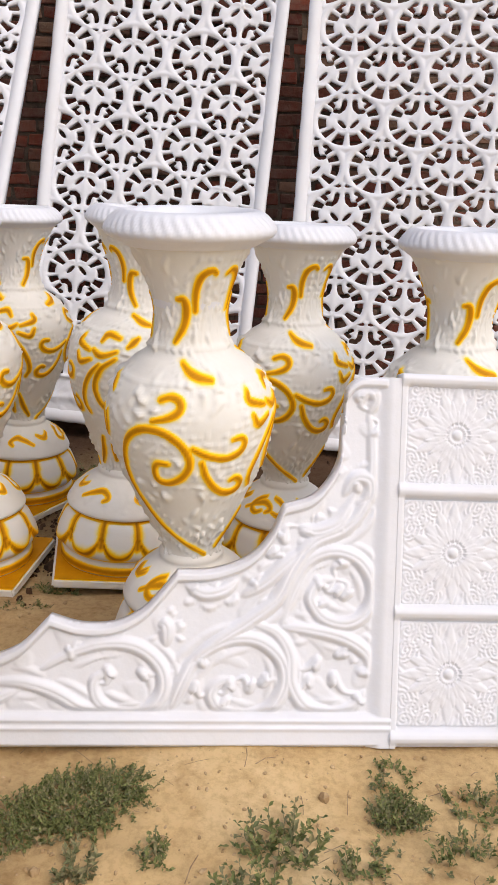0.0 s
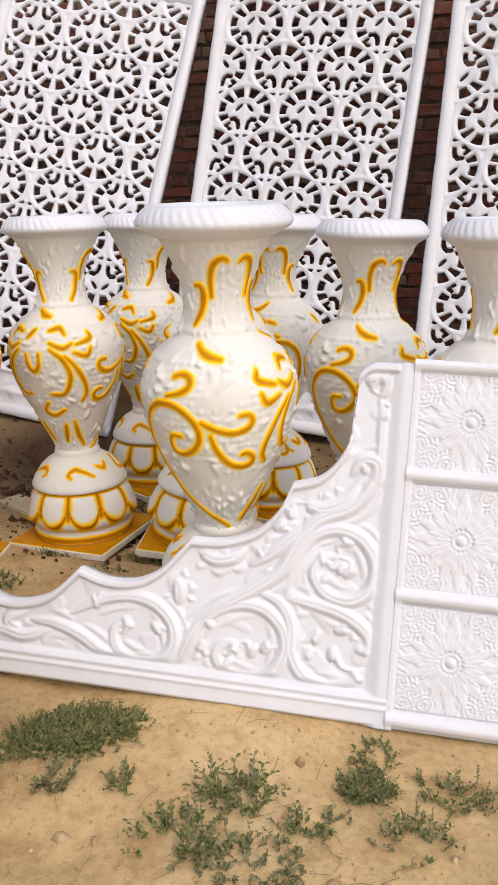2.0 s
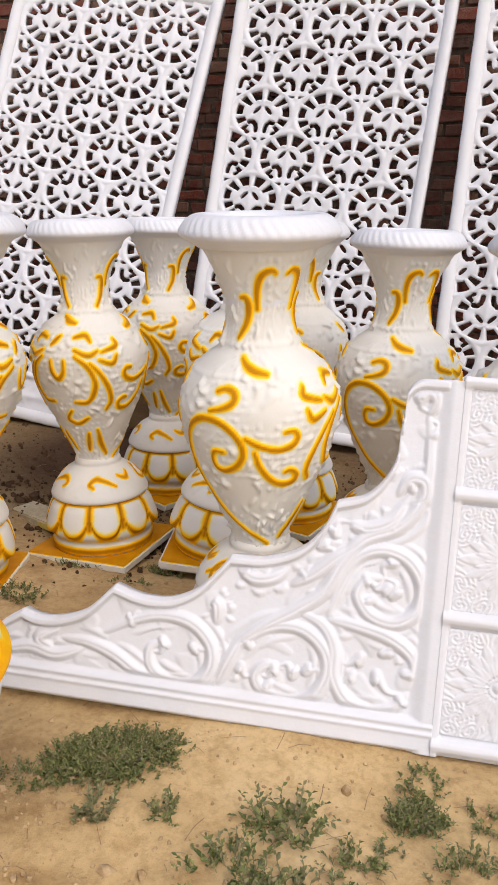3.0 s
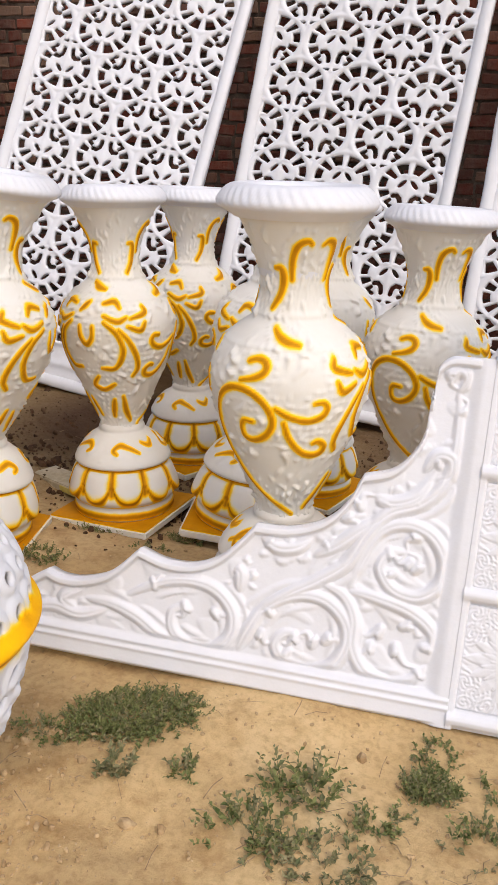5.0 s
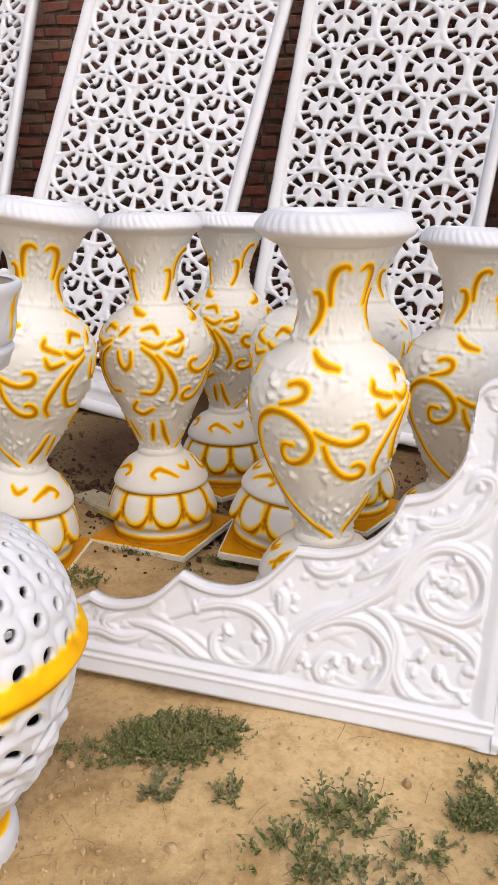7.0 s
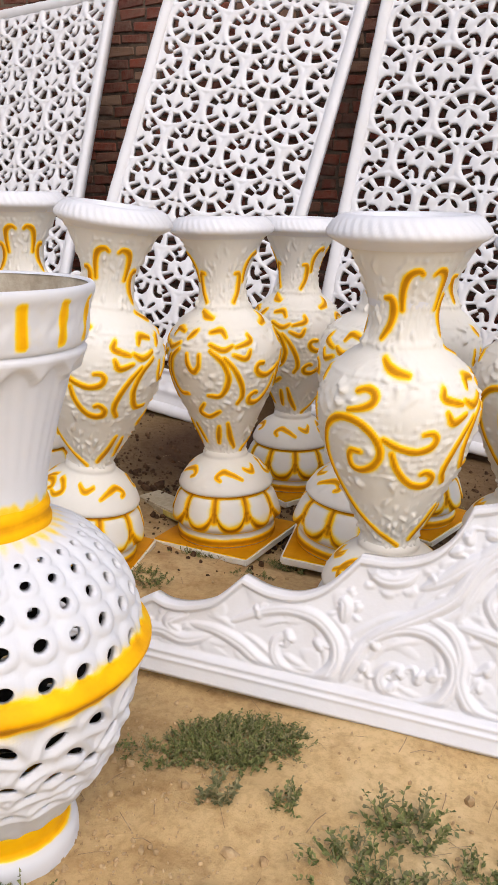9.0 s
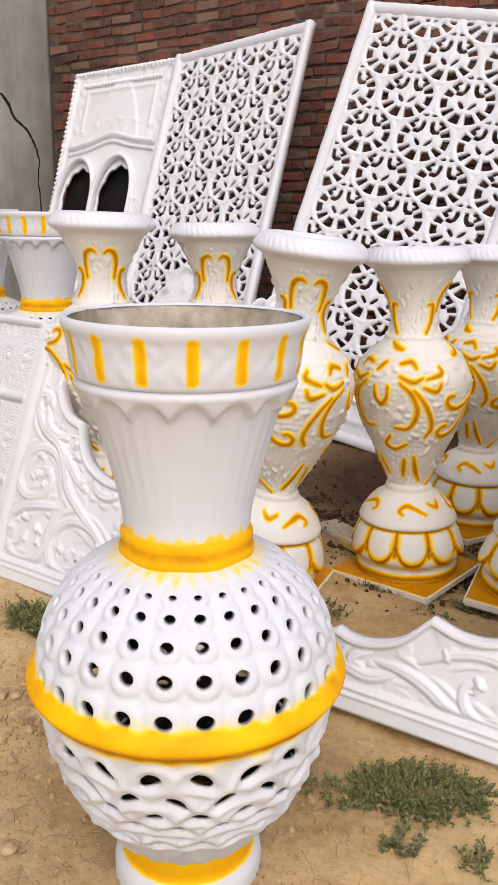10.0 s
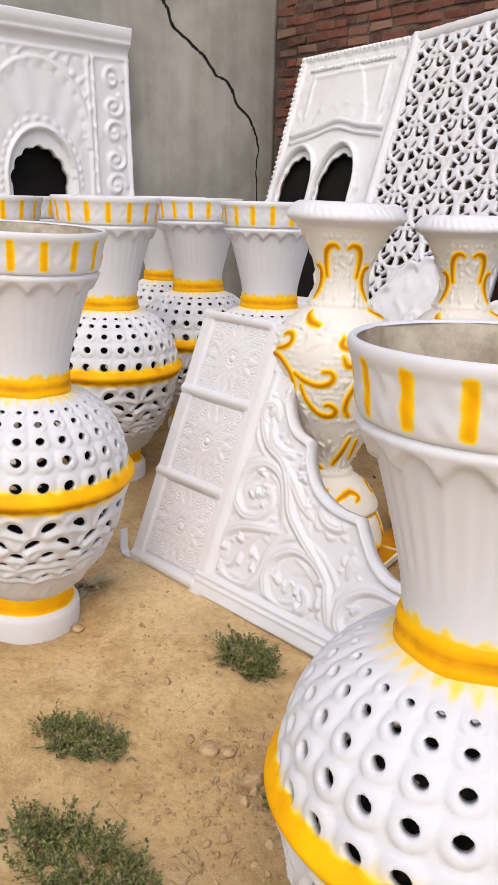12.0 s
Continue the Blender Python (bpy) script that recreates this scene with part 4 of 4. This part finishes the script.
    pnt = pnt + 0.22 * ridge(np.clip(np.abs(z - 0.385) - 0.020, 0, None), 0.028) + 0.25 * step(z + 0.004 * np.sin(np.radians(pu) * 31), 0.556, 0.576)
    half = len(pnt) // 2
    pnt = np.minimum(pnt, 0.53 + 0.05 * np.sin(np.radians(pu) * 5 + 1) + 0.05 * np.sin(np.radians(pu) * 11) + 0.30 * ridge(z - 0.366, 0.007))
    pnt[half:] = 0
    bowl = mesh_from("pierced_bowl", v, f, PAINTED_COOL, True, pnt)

    # rear skin takes the darkened fibre, so the holes look shaded inside
    bowl.materials.append(RAW_SHADED)
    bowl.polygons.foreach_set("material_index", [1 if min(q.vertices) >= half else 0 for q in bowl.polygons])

    foot = lathe([(0.1150, -.030), (0.1222, -.022), (0.1235, .000), (0.1230, .030), (0.1186, .042), (0.1080, .048), (0.1044, .054), (0.1062, .064), (0.1080, .074), (0.1053, .086), (0.1027, .094)], 120, PAINTED_COOL, "foot", None,
                 lambda u, z, r: 0.54 * ridge(np.clip(np.abs(z - .068) - 0.012, 0, None), 0.006) + 0.4 * ridge(z - .050, 0.004) + 0.2 * ridge(z - .094, .006))
    collar = lathe([(0.0960, .566), (0.1015, .574), (0.1025, .588), (0.0975, .594), (0.1000, .600), (0.1010, .608), (0.0960, .616)], 120, PAINTED_COOL, "collar", lambda u, z, r: 0.0015 * np.sin(np.radians(u) * 7),
                   lambda u, z, r: 0.52 + 0.05 * np.sin(np.radians(u) * 4) + 0.28 * ridge(z - 0.594, 0.004))
    n_pet = 16

    def neck_relief(u, z, r):
        c = np.abs(np.sin(np.radians(u) * n_pet / 2))
        lip = 0.804 + 0.026 * c ** 0.8
        flutes = 0.0006 * np.cos(np.radians(u) * 36) * step(z, .64, .70)
        return 0.0120 * step(z, lip - 0.005, lip + 0.001) * (1 - step(z, .838, .848)) + flutes

    neck = lathe([(0.0960, .604), (0.0985, .640), (0.1060, .680), (0.1190, .732), (0.1340, .785), (0.1460, .825), (0.1530, .842), (0.1575, .850)], 200, PAINTED_COOL, "flared_neck", neck_relief,
                 lambda u, z, r: 0.34 * (1 - step(z + 0.004 * np.sin(np.radians(u) * 13) + 0.003 * np.sin(np.radians(u) * 29), .612, .640)), 0.0045)

    def band_paint(u, z, r):
        k = ((u / 360 * n_pet) % 1 - 0.5) / n_pet * 2 * np.pi * 0.185
        return 0.46 * ridge(np.clip(np.abs(k) - 0.0042, 0, None), 0.0045) * step(z, .852, .858) * (1 - step(z, .912, .920)) * (r > .157) + 0.10

    band = lathe([(0.1574, .846), (0.1629, .850), (0.1656, .862), (0.1684, .885), (0.1711, .905), (0.1757, .915), (0.1775, .923), (0.1757, .930), (0.1711, .932), (0.1674, .928)], 200, PAINTED_COOL, "rim_band",
                 lambda u, z, r: 0.0014 * wavy(np.radians(u) * 0.18, z, 220.0) * (z < .91) * (z > .855), band_paint, 0.004)
    inner = lathe([(0.169, .929), (0.161, .90), (0.146, .85), (0.126, .79), (0.106, .73), (0.090, .68), (0.084, .64), (0.080, .58), (0.0, .575)], 96, INSIDE, "inside", lambda u, z, r: 0.002 * wavy(np.radians(u) * 0.15, z, 60.0), None, 0.012)
    return (("foot", foot), ("pierced_bowl", bowl), ("collar", collar), ("flared_neck", neck), ("rim_band", band), ("inside", inner))


POT = pot_meshes()


def pierced_pot(x, y, turn, label, scale=1.0, z=None, lean=(0, 0)):
    zg = float(ground_z(x, y)) if z is None else z
    ob = thing("pierced_pot", pose(x, y, zg, lean[0], lean[1], 0) @ pose(0, 0, 0, 0, 0, turn) @ Matrix.Scale(scale, 4), label, "planter", "pierced pots")
    for name, me in POT:
        part(name, me, ob, {"inside": "bare grey-brown unpainted inside", "collar": "yellow-painted collar"}.get(name, ""))
    return ob


for row in ((-0.561, 0.849, 8, "white pierced pot with yellow bands and striped rim, standing alone", 1.03, -0.026, (-0.6, -0.2)),
            (-1.878, 0.912, 20, "white pierced pot with yellow bands beside the propped spandrel", 1.03, 0.058, (-0.8, 3.3)),
            (-2.552, 1.593, 3, "white pierced pot in the cluster before the grey wall", 1.03, 0.130, (0, 1.2)),
            (-2.817, 2.209, 31, "white pierced pot in the cluster with a scalloped neck", 1.03),
            (-2.298, 2.129, 14, "white fluted pot behind the propped spandrel", 1.03),
            (-3.245, 2.365, 9, "white pierced pot at the back of the cluster", 1.03),
            (-2.95, 1.38, 22, "white pierced pot at the edge of the cluster", 1.03),
            (-3.40, 1.75, 40, "white pierced pot close to the carved front", 1.03)):
    pierced_pot(*row)


# ---- loose things on the ground ----
def plank():
    ob = thing("wooden_board", pose(-1.02, 2.31, float(ground_z(-1.02, 2.31)) + 0.002, 2, -3, -28), "pale weathered board lying on damp soil", "board")
    bm = box_bm(0.34, 0.10, 0.03, 0.004)
    bmesh.ops.translate(bm, verts=bm.verts, vec=(0, 0, 0.016))
    part("board", bm_mesh("board", bm, WOOD), ob)
    bm = box_bm(0.10, 0.003, 0.02, 0.0006, 1)
    bmesh.ops.translate(bm, verts=bm.verts, vec=(0.06, -0.0515, 0.017))
    part("paper_label", bm_mesh("paper_label", bm, LABEL), ob, "torn yellow paper label")
    return ob


LABEL = rough_mat("label_yellow", (0.65, 0.52, 0.12), (0.72, 0.62, 0.2), 25.0, 0.6)
plank()


def crest(m, w, h, label, seed):
    """Moulded white crown piece with a curved top edge and scrolls, lying among the urns."""
    rnd = random.Random(seed)
    curls = [spiral(x, y, 0.006, 0.045, rnd.uniform(0, 360), rnd.choice((-1.3, 1.3))) for x, y in ((w * 0.2, h * 0.45), (w * 0.5, h * 0.62), (w * 0.8, h * 0.45), (w * 0.35, h * 0.3), (w * 0.65, h * 0.3))]

    def top(u):
        a = u / w
        return h * (0.55 + 0.42 * np.sin(np.pi * a) ** 0.8 + 0.05 * np.abs(np.sin(a * np.pi * 5)))

    def place(u, v, side):
        if side:
            return np.c_[u, np.full(u.shape, 0.05), v]
        e = np.minimum(np.minimum(u, w - u), np.minimum(v, top(u) - v))
        hh = 0.02 * (1 - step(e, 0.02, 0.035))
        for c in curls:
            d, a = near_path(u, v, c)
            hh = np.maximum(hh, 0.018 * (1 - step(d, 0.004, 0.018)))
        hh = hh + 0.006 * np.maximum(0, wavy(u, v, 70.0, seed))
        return np.c_[u, -hh, v]

    v, f, _, _ = sheet(np.linspace(0, w, 90), np.linspace(0, h, 70), lambda a, b: top(a) - b, place, back=True)
    ob = new("crest_moulding", mesh_from("crest_moulding", v, f, WHITE_MATT))
    ob.matrix_basis = m
    return tagged(ob, label, "moulding", "crest mouldings")


crest(lean_pose(-2.75, 2.98, 0.10, 0, 24, 0), 0.62, 0.82, "white scrolled crest moulding leaning before the lattice screen", 1)
crest(lean_pose(-2.12, 2.80, 0.10, 10, 30, 2), 0.50, 0.72, "white scrolled crest moulding with a curved top edge", 2)


def clods(name, material, rear, label):
    """Loose crumbs of soil and small stones scattered over the ground."""
    rnd = random.Random(4 + rear)
    vs_, fs_ = [], []
    base = bmesh.new()
    bmesh.ops.create_icosphere(base, subdivisions=1, radius=1)
    tv, tf = [v.co.copy() for v in base.verts], [[v.index for v in f.verts] for f in base.faces]
    base.free()
    if rear:
        spots = [(-1.05, 2.55, 0.35, 700), (-0.55, 2.45, 0.35, 600), (0.0, 2.7, 0.3, 300)]
        pts = [(rnd.uniform(-1.6, 0.8), rnd.uniform(2.3, 3.3), 2.0) for _ in range(1200)]
    else:
        spots = [(-1.08, 0.92, 0.09, 420), (-0.93, 0.76, 0.17, 520), (0.25, 1.10, 0.25, 260), (-0.3, 0.98, 0.2, 160), (-0.45, 1.05, 0.12, 240), (-0.36, 0.85, 0.10, 200), (-1.45, 1.05, 0.15, 160)]
        pts = [(rnd.uniform(-2.2, 0.8), rnd.uniform(0.45, 2.0), 0.9) for _ in range(2200)]
    for x, y, s, n in spots:
        pts += [(rnd.gauss(x, s), rnd.gauss(y, s * 0.7), 2.5 if rear else 1.35) for _ in range(n)]
    for x, y, k in pts:
        r = k * 0.0018 * rnd.lognormvariate(0, 0.55)
        m = Euler((rnd.random() * 6, rnd.random() * 6, rnd.random() * 6)).to_matrix()
        z = float(ground_z(x, y)) + r * 0.2
        o = len(vs_)
        for c in tv:
            q = m @ Vector((c.x * 1.3, c.y, c.z * 0.8)) * r * rnd.uniform(0.8, 1.25)
            vs_.append((x + q.x, y + q.y, z + q.z))
        fs_ += [tuple(i + o for i in f) for f in tf]
    return tagged(new(name, mesh_from(name, vs_, fs_, material, False)), label, "gravel", kind="stuff")


clods("soil_crumbs", STONE, 0, "scattered crumbs of dry soil and grit")
clods("damp_clods", DAMP_CLOD, 1, "dark damp clods of loose soil behind the urns")


def stone(x, y, r, seed, label):
    bm = bmesh.new()
    bmesh.ops.create_icosphere(bm, subdivisions=3, radius=r)
    for v in bm.verts:
        n = noise.noise(v.co * 40 + Vector((seed, 0, 0))) + 0.5 * noise.noise(v.co * 110)
        v.co *= 1 + 0.28 * n
        v.co.z *= 0.65
    ob = new("stone", bm_mesh("stone", bm, STONE))
    ob.location = (x, y, float(ground_z(x, y)) + r * 0.3)
    return tagged(ob, label, "stone", "loose stones")


for i, (x, y, r) in enumerate(((-1.165, 0.925, 0.020), (-1.135, 0.950, 0.015), (-0.815, 0.665, 0.016), (0.285, 0.985, 0.012), (-0.87, 1.13, 0.012), (-1.75, 0.98, 0.016))):
    stone(x, y, r, i * 7.0, "pale clod of dry earth lying on the soil")


def weed(x, y, spread, n, height, seed, label, material=None, leaf=0.011, tall=0.0, stretch=(1.0, 1.0), twist=0.0):
    """Low weed: branching stems that creep outwards and carry many small paired leaves."""
    rnd = random.Random(seed)
    vs_, fs_, mi, sv, sf = [], [], [], [], []

    def quad(p, d, side, up, ln, w, dry):
        o = len(vs_)
        tip, mid = p + d * ln, p + d * ln * 0.5
        vs_.extend([tuple(p), tuple(mid + side * w + up * w * 0.4), tuple(tip - up * w * 0.3), tuple(mid - side * w + up * w * 0.4)])
        fs_.append((o, o + 1, o + 2, o + 3))
        mi.append(dry)

    c, s = math.cos(radians(twist)), math.sin(radians(twist))
    for k in range(n):
        g = rnd.uniform(0, 2 * math.pi)
        rad = spread * math.sqrt(rnd.random()) * rnd.uniform(0.6, 1.0)
        ox, oy = rad * math.cos(g) * stretch[0], rad * math.sin(g) * stretch[1]
        ox, oy = ox * c - oy * s, ox * s + oy * c
        px, py = x + ox, y + oy
        p = Vector((px, py, float(ground_z(px, py)) - 0.002))
        up_amount = rnd.uniform(0.5, 1.3) if rnd.random() > tall else rnd.uniform(2.2, 4.0)
        d = Vector((math.cos(g) + rnd.gauss(0, 0.5), math.sin(g) + rnd.gauss(0, 0.5), up_amount)).normalized()
        ln = height * rnd.uniform(0.5, 1.25) * (1.5 if up_amount > 2 else 1.0)
        m = max(4, int(ln / (leaf * 0.55)))
        dry = 1 if rnd.random() < 0.26 else 0
        for i in range(m):
            p = p + d * ln / m
            d = (d + Vector((rnd.gauss(0, 0.10), rnd.gauss(0, 0.10), rnd.gauss(-0.02, 0.08)))).normalized()
            for _ in range(2):
                a = Vector((rnd.gauss(0, 1), rnd.gauss(0, 1), rnd.gauss(0.35, 0.5))).normalized()
                e = (a * 0.85 + d * 0.5).normalized()
                sd = e.cross(Vector((rnd.gauss(0, 0.3), rnd.gauss(0, 0.3), 1))).normalized()
                size = leaf * rnd.uniform(0.6, 1.3) * (1 - 0.35 * i / m)
                quad(p, e, sd, sd.cross(e), size, size * 0.27, dry)
            o = len(sv)
            w = 0.0007
            q = p - d * ln / m
            sv.extend([(p.x - w, p.y, p.z), (p.x + w, p.y, p.z), (q.x + w, q.y, q.z), (q.x - w, q.y, q.z)])
            sf.append((o, o + 1, o + 2, o + 3))
    me = mesh_from("leaves", vs_, fs_, material or LEAF, False)
    me.materials.append(LEAF_DRY)
    me.polygons.foreach_set("material_index", mi)
    base = Vector((x, y, float(ground_z(x, y))))
    ob = thing("weed", Matrix.Translation(base), label, "plant", "weeds on the soil")
    back = Matrix.Translation(-base)
    part("foliage", me, ob, "", back, "stuff")
    part("stalk_growth", mesh_from("stalk_growth", sv, sf, LEAF_DRY, False), ob, "thin pale stalks", back, "stuff")
    return ob


# x, y, spread, stems, height, seed, label
weed(-0.285, 1.21, 0.115, 800, 0.026, 1, "dense dark green mat of creeping weed on bare soil", None, 0.009, 0.0, (1.30, 0.82), 22)
weed(-0.42, 1.12, 0.055, 60, 0.026, 2, "thin fringe of creeping weed on bare soil", None, 0.009, 0.0, (1.3, 0.7), 10)
weed(-0.25, 1.07, 0.035, 26, 0.022, 22, "sparse grass tuft beside the weed mat", LEAF_DRY, 0.016, 0.3)
weed(0.085, 1.12, 0.056, 38, 0.050, 3, "broad-leaved roadside weed with upright stems", None, 0.016, 0.35)
weed(0.03, 0.995, 0.075, 40, 0.048, 4, "trampled half-dry weed on sandy soil", None, 0.014, 0.15, (1.4, 0.7))
weed(0.15, 0.975, 0.080, 60, 0.030, 44, "withered straw-coloured weed remains", LEAF_DRY, 0.014, 0.1, (1.5, 0.7))
weed(0.300, 1.225, 0.040, 200, 0.028, 5, "small dense tuft of dark green weed", None, 0.009, 0.0, (1.3, 0.8))
weed(0.225, 1.10, 0.055, 42, 0.028, 6, "low creeping weed runner", None, 0.011, 0.0, (1.6, 0.6), 45)
weed(0.395, 1.12, 0.060, 30, 0.030, 7, "straggling weed with thin stems", None, 0.012, 0.2, (1.2, 0.9))
weed(0.305, 1.315, 0.050, 40, 0.020, 8, "flat creeping weed near the panel's foot", None, 0.010, 0.0, (1.0, 1.0))
weed(0.455, 1.25, 0.060, 50, 0.030, 9, "low weed in front of the flower tiles", None, 0.011, 0.1, (1.3, 0.6))
weed(-0.128, 1.09, 0.020, 18, 0.035, 10, "single small weed seedling", None, 0.012, 0.3)
weed(-1.335, 0.745, 0.085, 260, 0.034, 11, "grey-green creeping weed on dry soil", None, 0.010, 0.05, (1.3, 0.55), 25)
weed(-1.07, 0.585, 0.110, 300, 0.045, 12, "bushy grey-green weed on sandy soil", None, 0.012, 0.1, (1.6, 0.6), 20)
weed(-1.345, 1.185, 0.075, 260, 0.040, 13, "dark green weed growing under the propped spandrel", None, 0.010, 0.05, (1.3, 0.8), -20)
weed(-0.99, 0.985, 0.040, 60, 0.030, 14, "small weed beside loose clods", None, 0.009, 0.0, (0.7, 2.2), 10)
weed(-0.81, 1.76, 0.060, 60, 0.025, 15, "low weed between the urns and the panel", None, 0.010, 0.0, (1.2, 0.8))
weed(-0.72, 2.03, 0.080, 90, 0.020, 16, "weed fringe along an urn's foot plate", None, 0.008, 0.0, (1.7, 0.4), 25)
weed(-0.50, 2.06, 0.060, 60, 0.020, 17, "weed fringe between two foot plates", None, 0.008, 0.0, (1.6, 0.5), -25)
weed(-0.55, 1.93, 0.05, 24, 0.016, 18, "scattered grass on worn soil", None, 0.008, 0.0, (1.6, 0.6))
weed(-0.45, 2.95, 0.22, 150, 0.05, 19, "dark weeds growing behind the urns", None, 0.014, 0.1, (1.6, 0.5))
weed(0.15, 2.78, 0.16, 110, 0.05, 20, "dark weeds growing below the screens", None, 0.014, 0.1, (1.6, 0.6))
weed(-0.43, 0.68, 0.085, 170, 0.042, 21, "small weed beside the lone pot", None, 0.010, 0.0)


def husk(x, y):
    """Dry crumpled husk: a bundle of pale curled shreds."""
    rnd = random.Random(21)
    vs_, fs_ = [], []
    for k in range(46):
        g, ln, w = rnd.uniform(0, 2 * math.pi), rnd.uniform(0.05, 0.11), rnd.uniform(0.004, 0.010)
        d = Vector((math.cos(g), math.sin(g), rnd.uniform(0.1, 1.6))).normalized()
        side = d.cross(Vector((0, 0, 1))).normalized() * w
        p, o = Vector((rnd.gauss(0, 0.012), rnd.gauss(0, 0.012), 0.0)), len(vs_)
        for i in range(5):
            a = i / 4
            q = p + d * ln * a + Vector((0, 0, -0.03 * a * a)) + side * 0.8 * math.sin(3 * a + k)
            q.z = max(q.z, 0.001)
            vs_.extend([tuple(q - side * (1 - 0.7 * a)), tuple(q + side * (1 - 0.7 * a))])
        fs_ += [(o + 2 * i, o + 2 * i + 1, o + 2 * i + 3, o + 2 * i + 2) for i in range(4)]
    ob = new("dry_husk", mesh_from("dry_husk", vs_, fs_, WOOD, False))
    ob.location = (x, y, float(ground_z(x, y)))
    return tagged(ob, "pale dry crumpled husk lying beside a pot's foot", "plant debris")


husk(-1.90, 1.10)


def strip_clip(x, y, z):
    """Bent strip of white trim that sticks out from the panel's lower corner."""
    path = [(0.0, 0.0), (0.03, 0.002), (0.038, 0.010), (0.040, 0.022), (0.040, 0.075)]
    vs_, fs_ = [], []
    for a, b in path:
        for t in (0.0, 0.004):
            vs_ += [(-a - t, -0.012, b - t * 0.6), (-a - t, 0.012, b - t * 0.6)]
    for i in range(len(path) - 1):
        o = 4 * i
        fs_ += [(o, o + 1, o + 5, o + 4), (o + 3, o + 2, o + 6, o + 7), (o, o + 4, o + 6, o + 2), (o + 1, o + 3, o + 7, o + 5)]
    e = 4 * (len(path) - 1)
    fs_ += [(0, 2, 3, 1), (e, e + 1, e + 3, e + 2)]
    ob = new("plastic_strip", mesh_from("plastic_strip", vs_, fs_, WHITE, False))
    ob.location = (x, y, z)
    return tagged(ob, "bent strip of white plastic at the propped spandrel's corner", "plastic strip")


strip_clip(-1.945, 1.275, float(ground_z(-1.96, 1.275)) + 0.004)


def litter():
    """Dry stalks and bits of straw lying about."""
    rnd = random.Random(8)
    vs_, fs_ = [], []
    spots = [(-0.85, 0.78, 0.12, 120), (-0.95, 1.2, 0.3, 60), (0.15, 1.0, 0.15, 90), (-0.3, 1.05, 0.25, 60), (-0.9, 2.5, 0.35, 90), (0.4, 1.15, 0.12, 40), (-1.4, 0.85, 0.3, 60), (-0.55, 1.05, 0.1, 40)]
    for sx, sy, s, n in spots:
        for _ in range(n // 2):
            x, y, g, ln = rnd.gauss(sx, s), rnd.gauss(sy, s * 0.8), rnd.uniform(0, math.pi), rnd.uniform(0.012, 0.06)
            p = Vector((x, y, float(ground_z(x, y)) + 0.004))
            d, w = Vector((math.cos(g), math.sin(g), rnd.gauss(0, 0.12))), rnd.uniform(0.0005, 0.0011)
            side = Vector((-math.sin(g), math.cos(g), 0)) * w
            o = len(vs_)
            bend = Vector((0, 0, 1)) * rnd.uniform(0, 0.006) + side * rnd.uniform(-6, 6)
            for q, b in ((p, 0), (p + d * ln / 2, 1), (p + d * ln, 0)):
                q = q + bend * b
                vs_.extend([tuple(q - side), tuple(q + Vector((0, 0, w))), tuple(q + side)])
            for k in (0, 3):
                fs_.extend([(o + k, o + k + 1, o + k + 4, o + k + 3), (o + k + 1, o + k + 2, o + k + 5, o + k + 4)])
    return tagged(new("straw_litter", mesh_from("straw_litter", vs_, fs_, STRAW, False)), "dry straw and stalk bits on the soil", "straw", kind="stuff")


STRAW = rough_mat("dry_straw", (0.20, 0.13, 0.07), (0.42, 0.31, 0.18), 40.0)
litter()


# ---- bricks ----
def brick_pieces():
    rnd = random.Random(11)
    shapes = []
    for k in range(5):
        bm = box_bm(0.152, 0.03, 0.045, 0.0)
        for v in bm.verts:
            v.co += Vector((rnd.uniform(-.007, .007), rnd.uniform(-.005, .003), rnd.uniform(-.006, .006)))
        bmesh.ops.bevel(bm, geom=bm.edges[:], offset=0.004, segments=1, affect="EDGES")
        shapes.append(bm_mesh("brick", bm, BRICK))
    course, step_x, n = 0.0575, 0.164, 0
    rest_v, rest_f = [], []
    for row in range(0, 64):
        z = 0.0 + row * course
        x = WALL_X + 0.02 + (row % 2) * 0.082 + rnd.uniform(-0.02, 0.02)
        while x < 2.3:
            me = rnd.choice(shapes)
            half = rnd.random() < 0.30
            m = pose(x + (0.038 if half else 0.076), WALL_Y + 0.007 + rnd.uniform(-0.006, 0.005), z + 0.03 + rnd.uniform(-.004, .004), rnd.uniform(-1, 1), rnd.uniform(-1, 1), rnd.uniform(-1, 1) + 180 * (rnd.random() < 0.5))
            if half:
                m = m @ Matrix.Diagonal((0.47, 1, 1, 1))
            x += step_x * (0.5 if half else 1) + rnd.uniform(-0.006, 0.006)
            near = -3.75 < m.translation.x < -1.75 and 1.25 < z < 2.75 and n < 300
            if near:
                ob = new("brick", me)
                ob.parent = wall_brick
                ob.matrix_parent_inverse = wall_brick.matrix_basis.inverted()
                ob.matrix_basis = m
                n += 1
            else:
                o = len(rest_v)
                rest_v += [tuple(m @ v.co) for v in me.vertices]
                rest_f += [tuple(i + o for i in p.vertices) for p in me.polygons]
    ob = new("brick_courses", mesh_from("brick_courses", rest_v, rest_f, BRICK, False))
    ob.parent = wall_brick
    ob.matrix_parent_inverse = wall_brick.matrix_basis.inverted()
    return tagged(ob, kind="stuff")


brick_pieces()


# ---- true size ----
# the place was laid out on the pots' own measure; four-foot pots and 74 mm brick courses set it to metres
FULL_SIZE = 1.28
for ob in list(scene.objects):
    if ob.parent is None and ob.type in ("MESH", "EMPTY"):
        ob.matrix_basis = Matrix.Scale(FULL_SIZE, 4) @ ob.matrix_basis
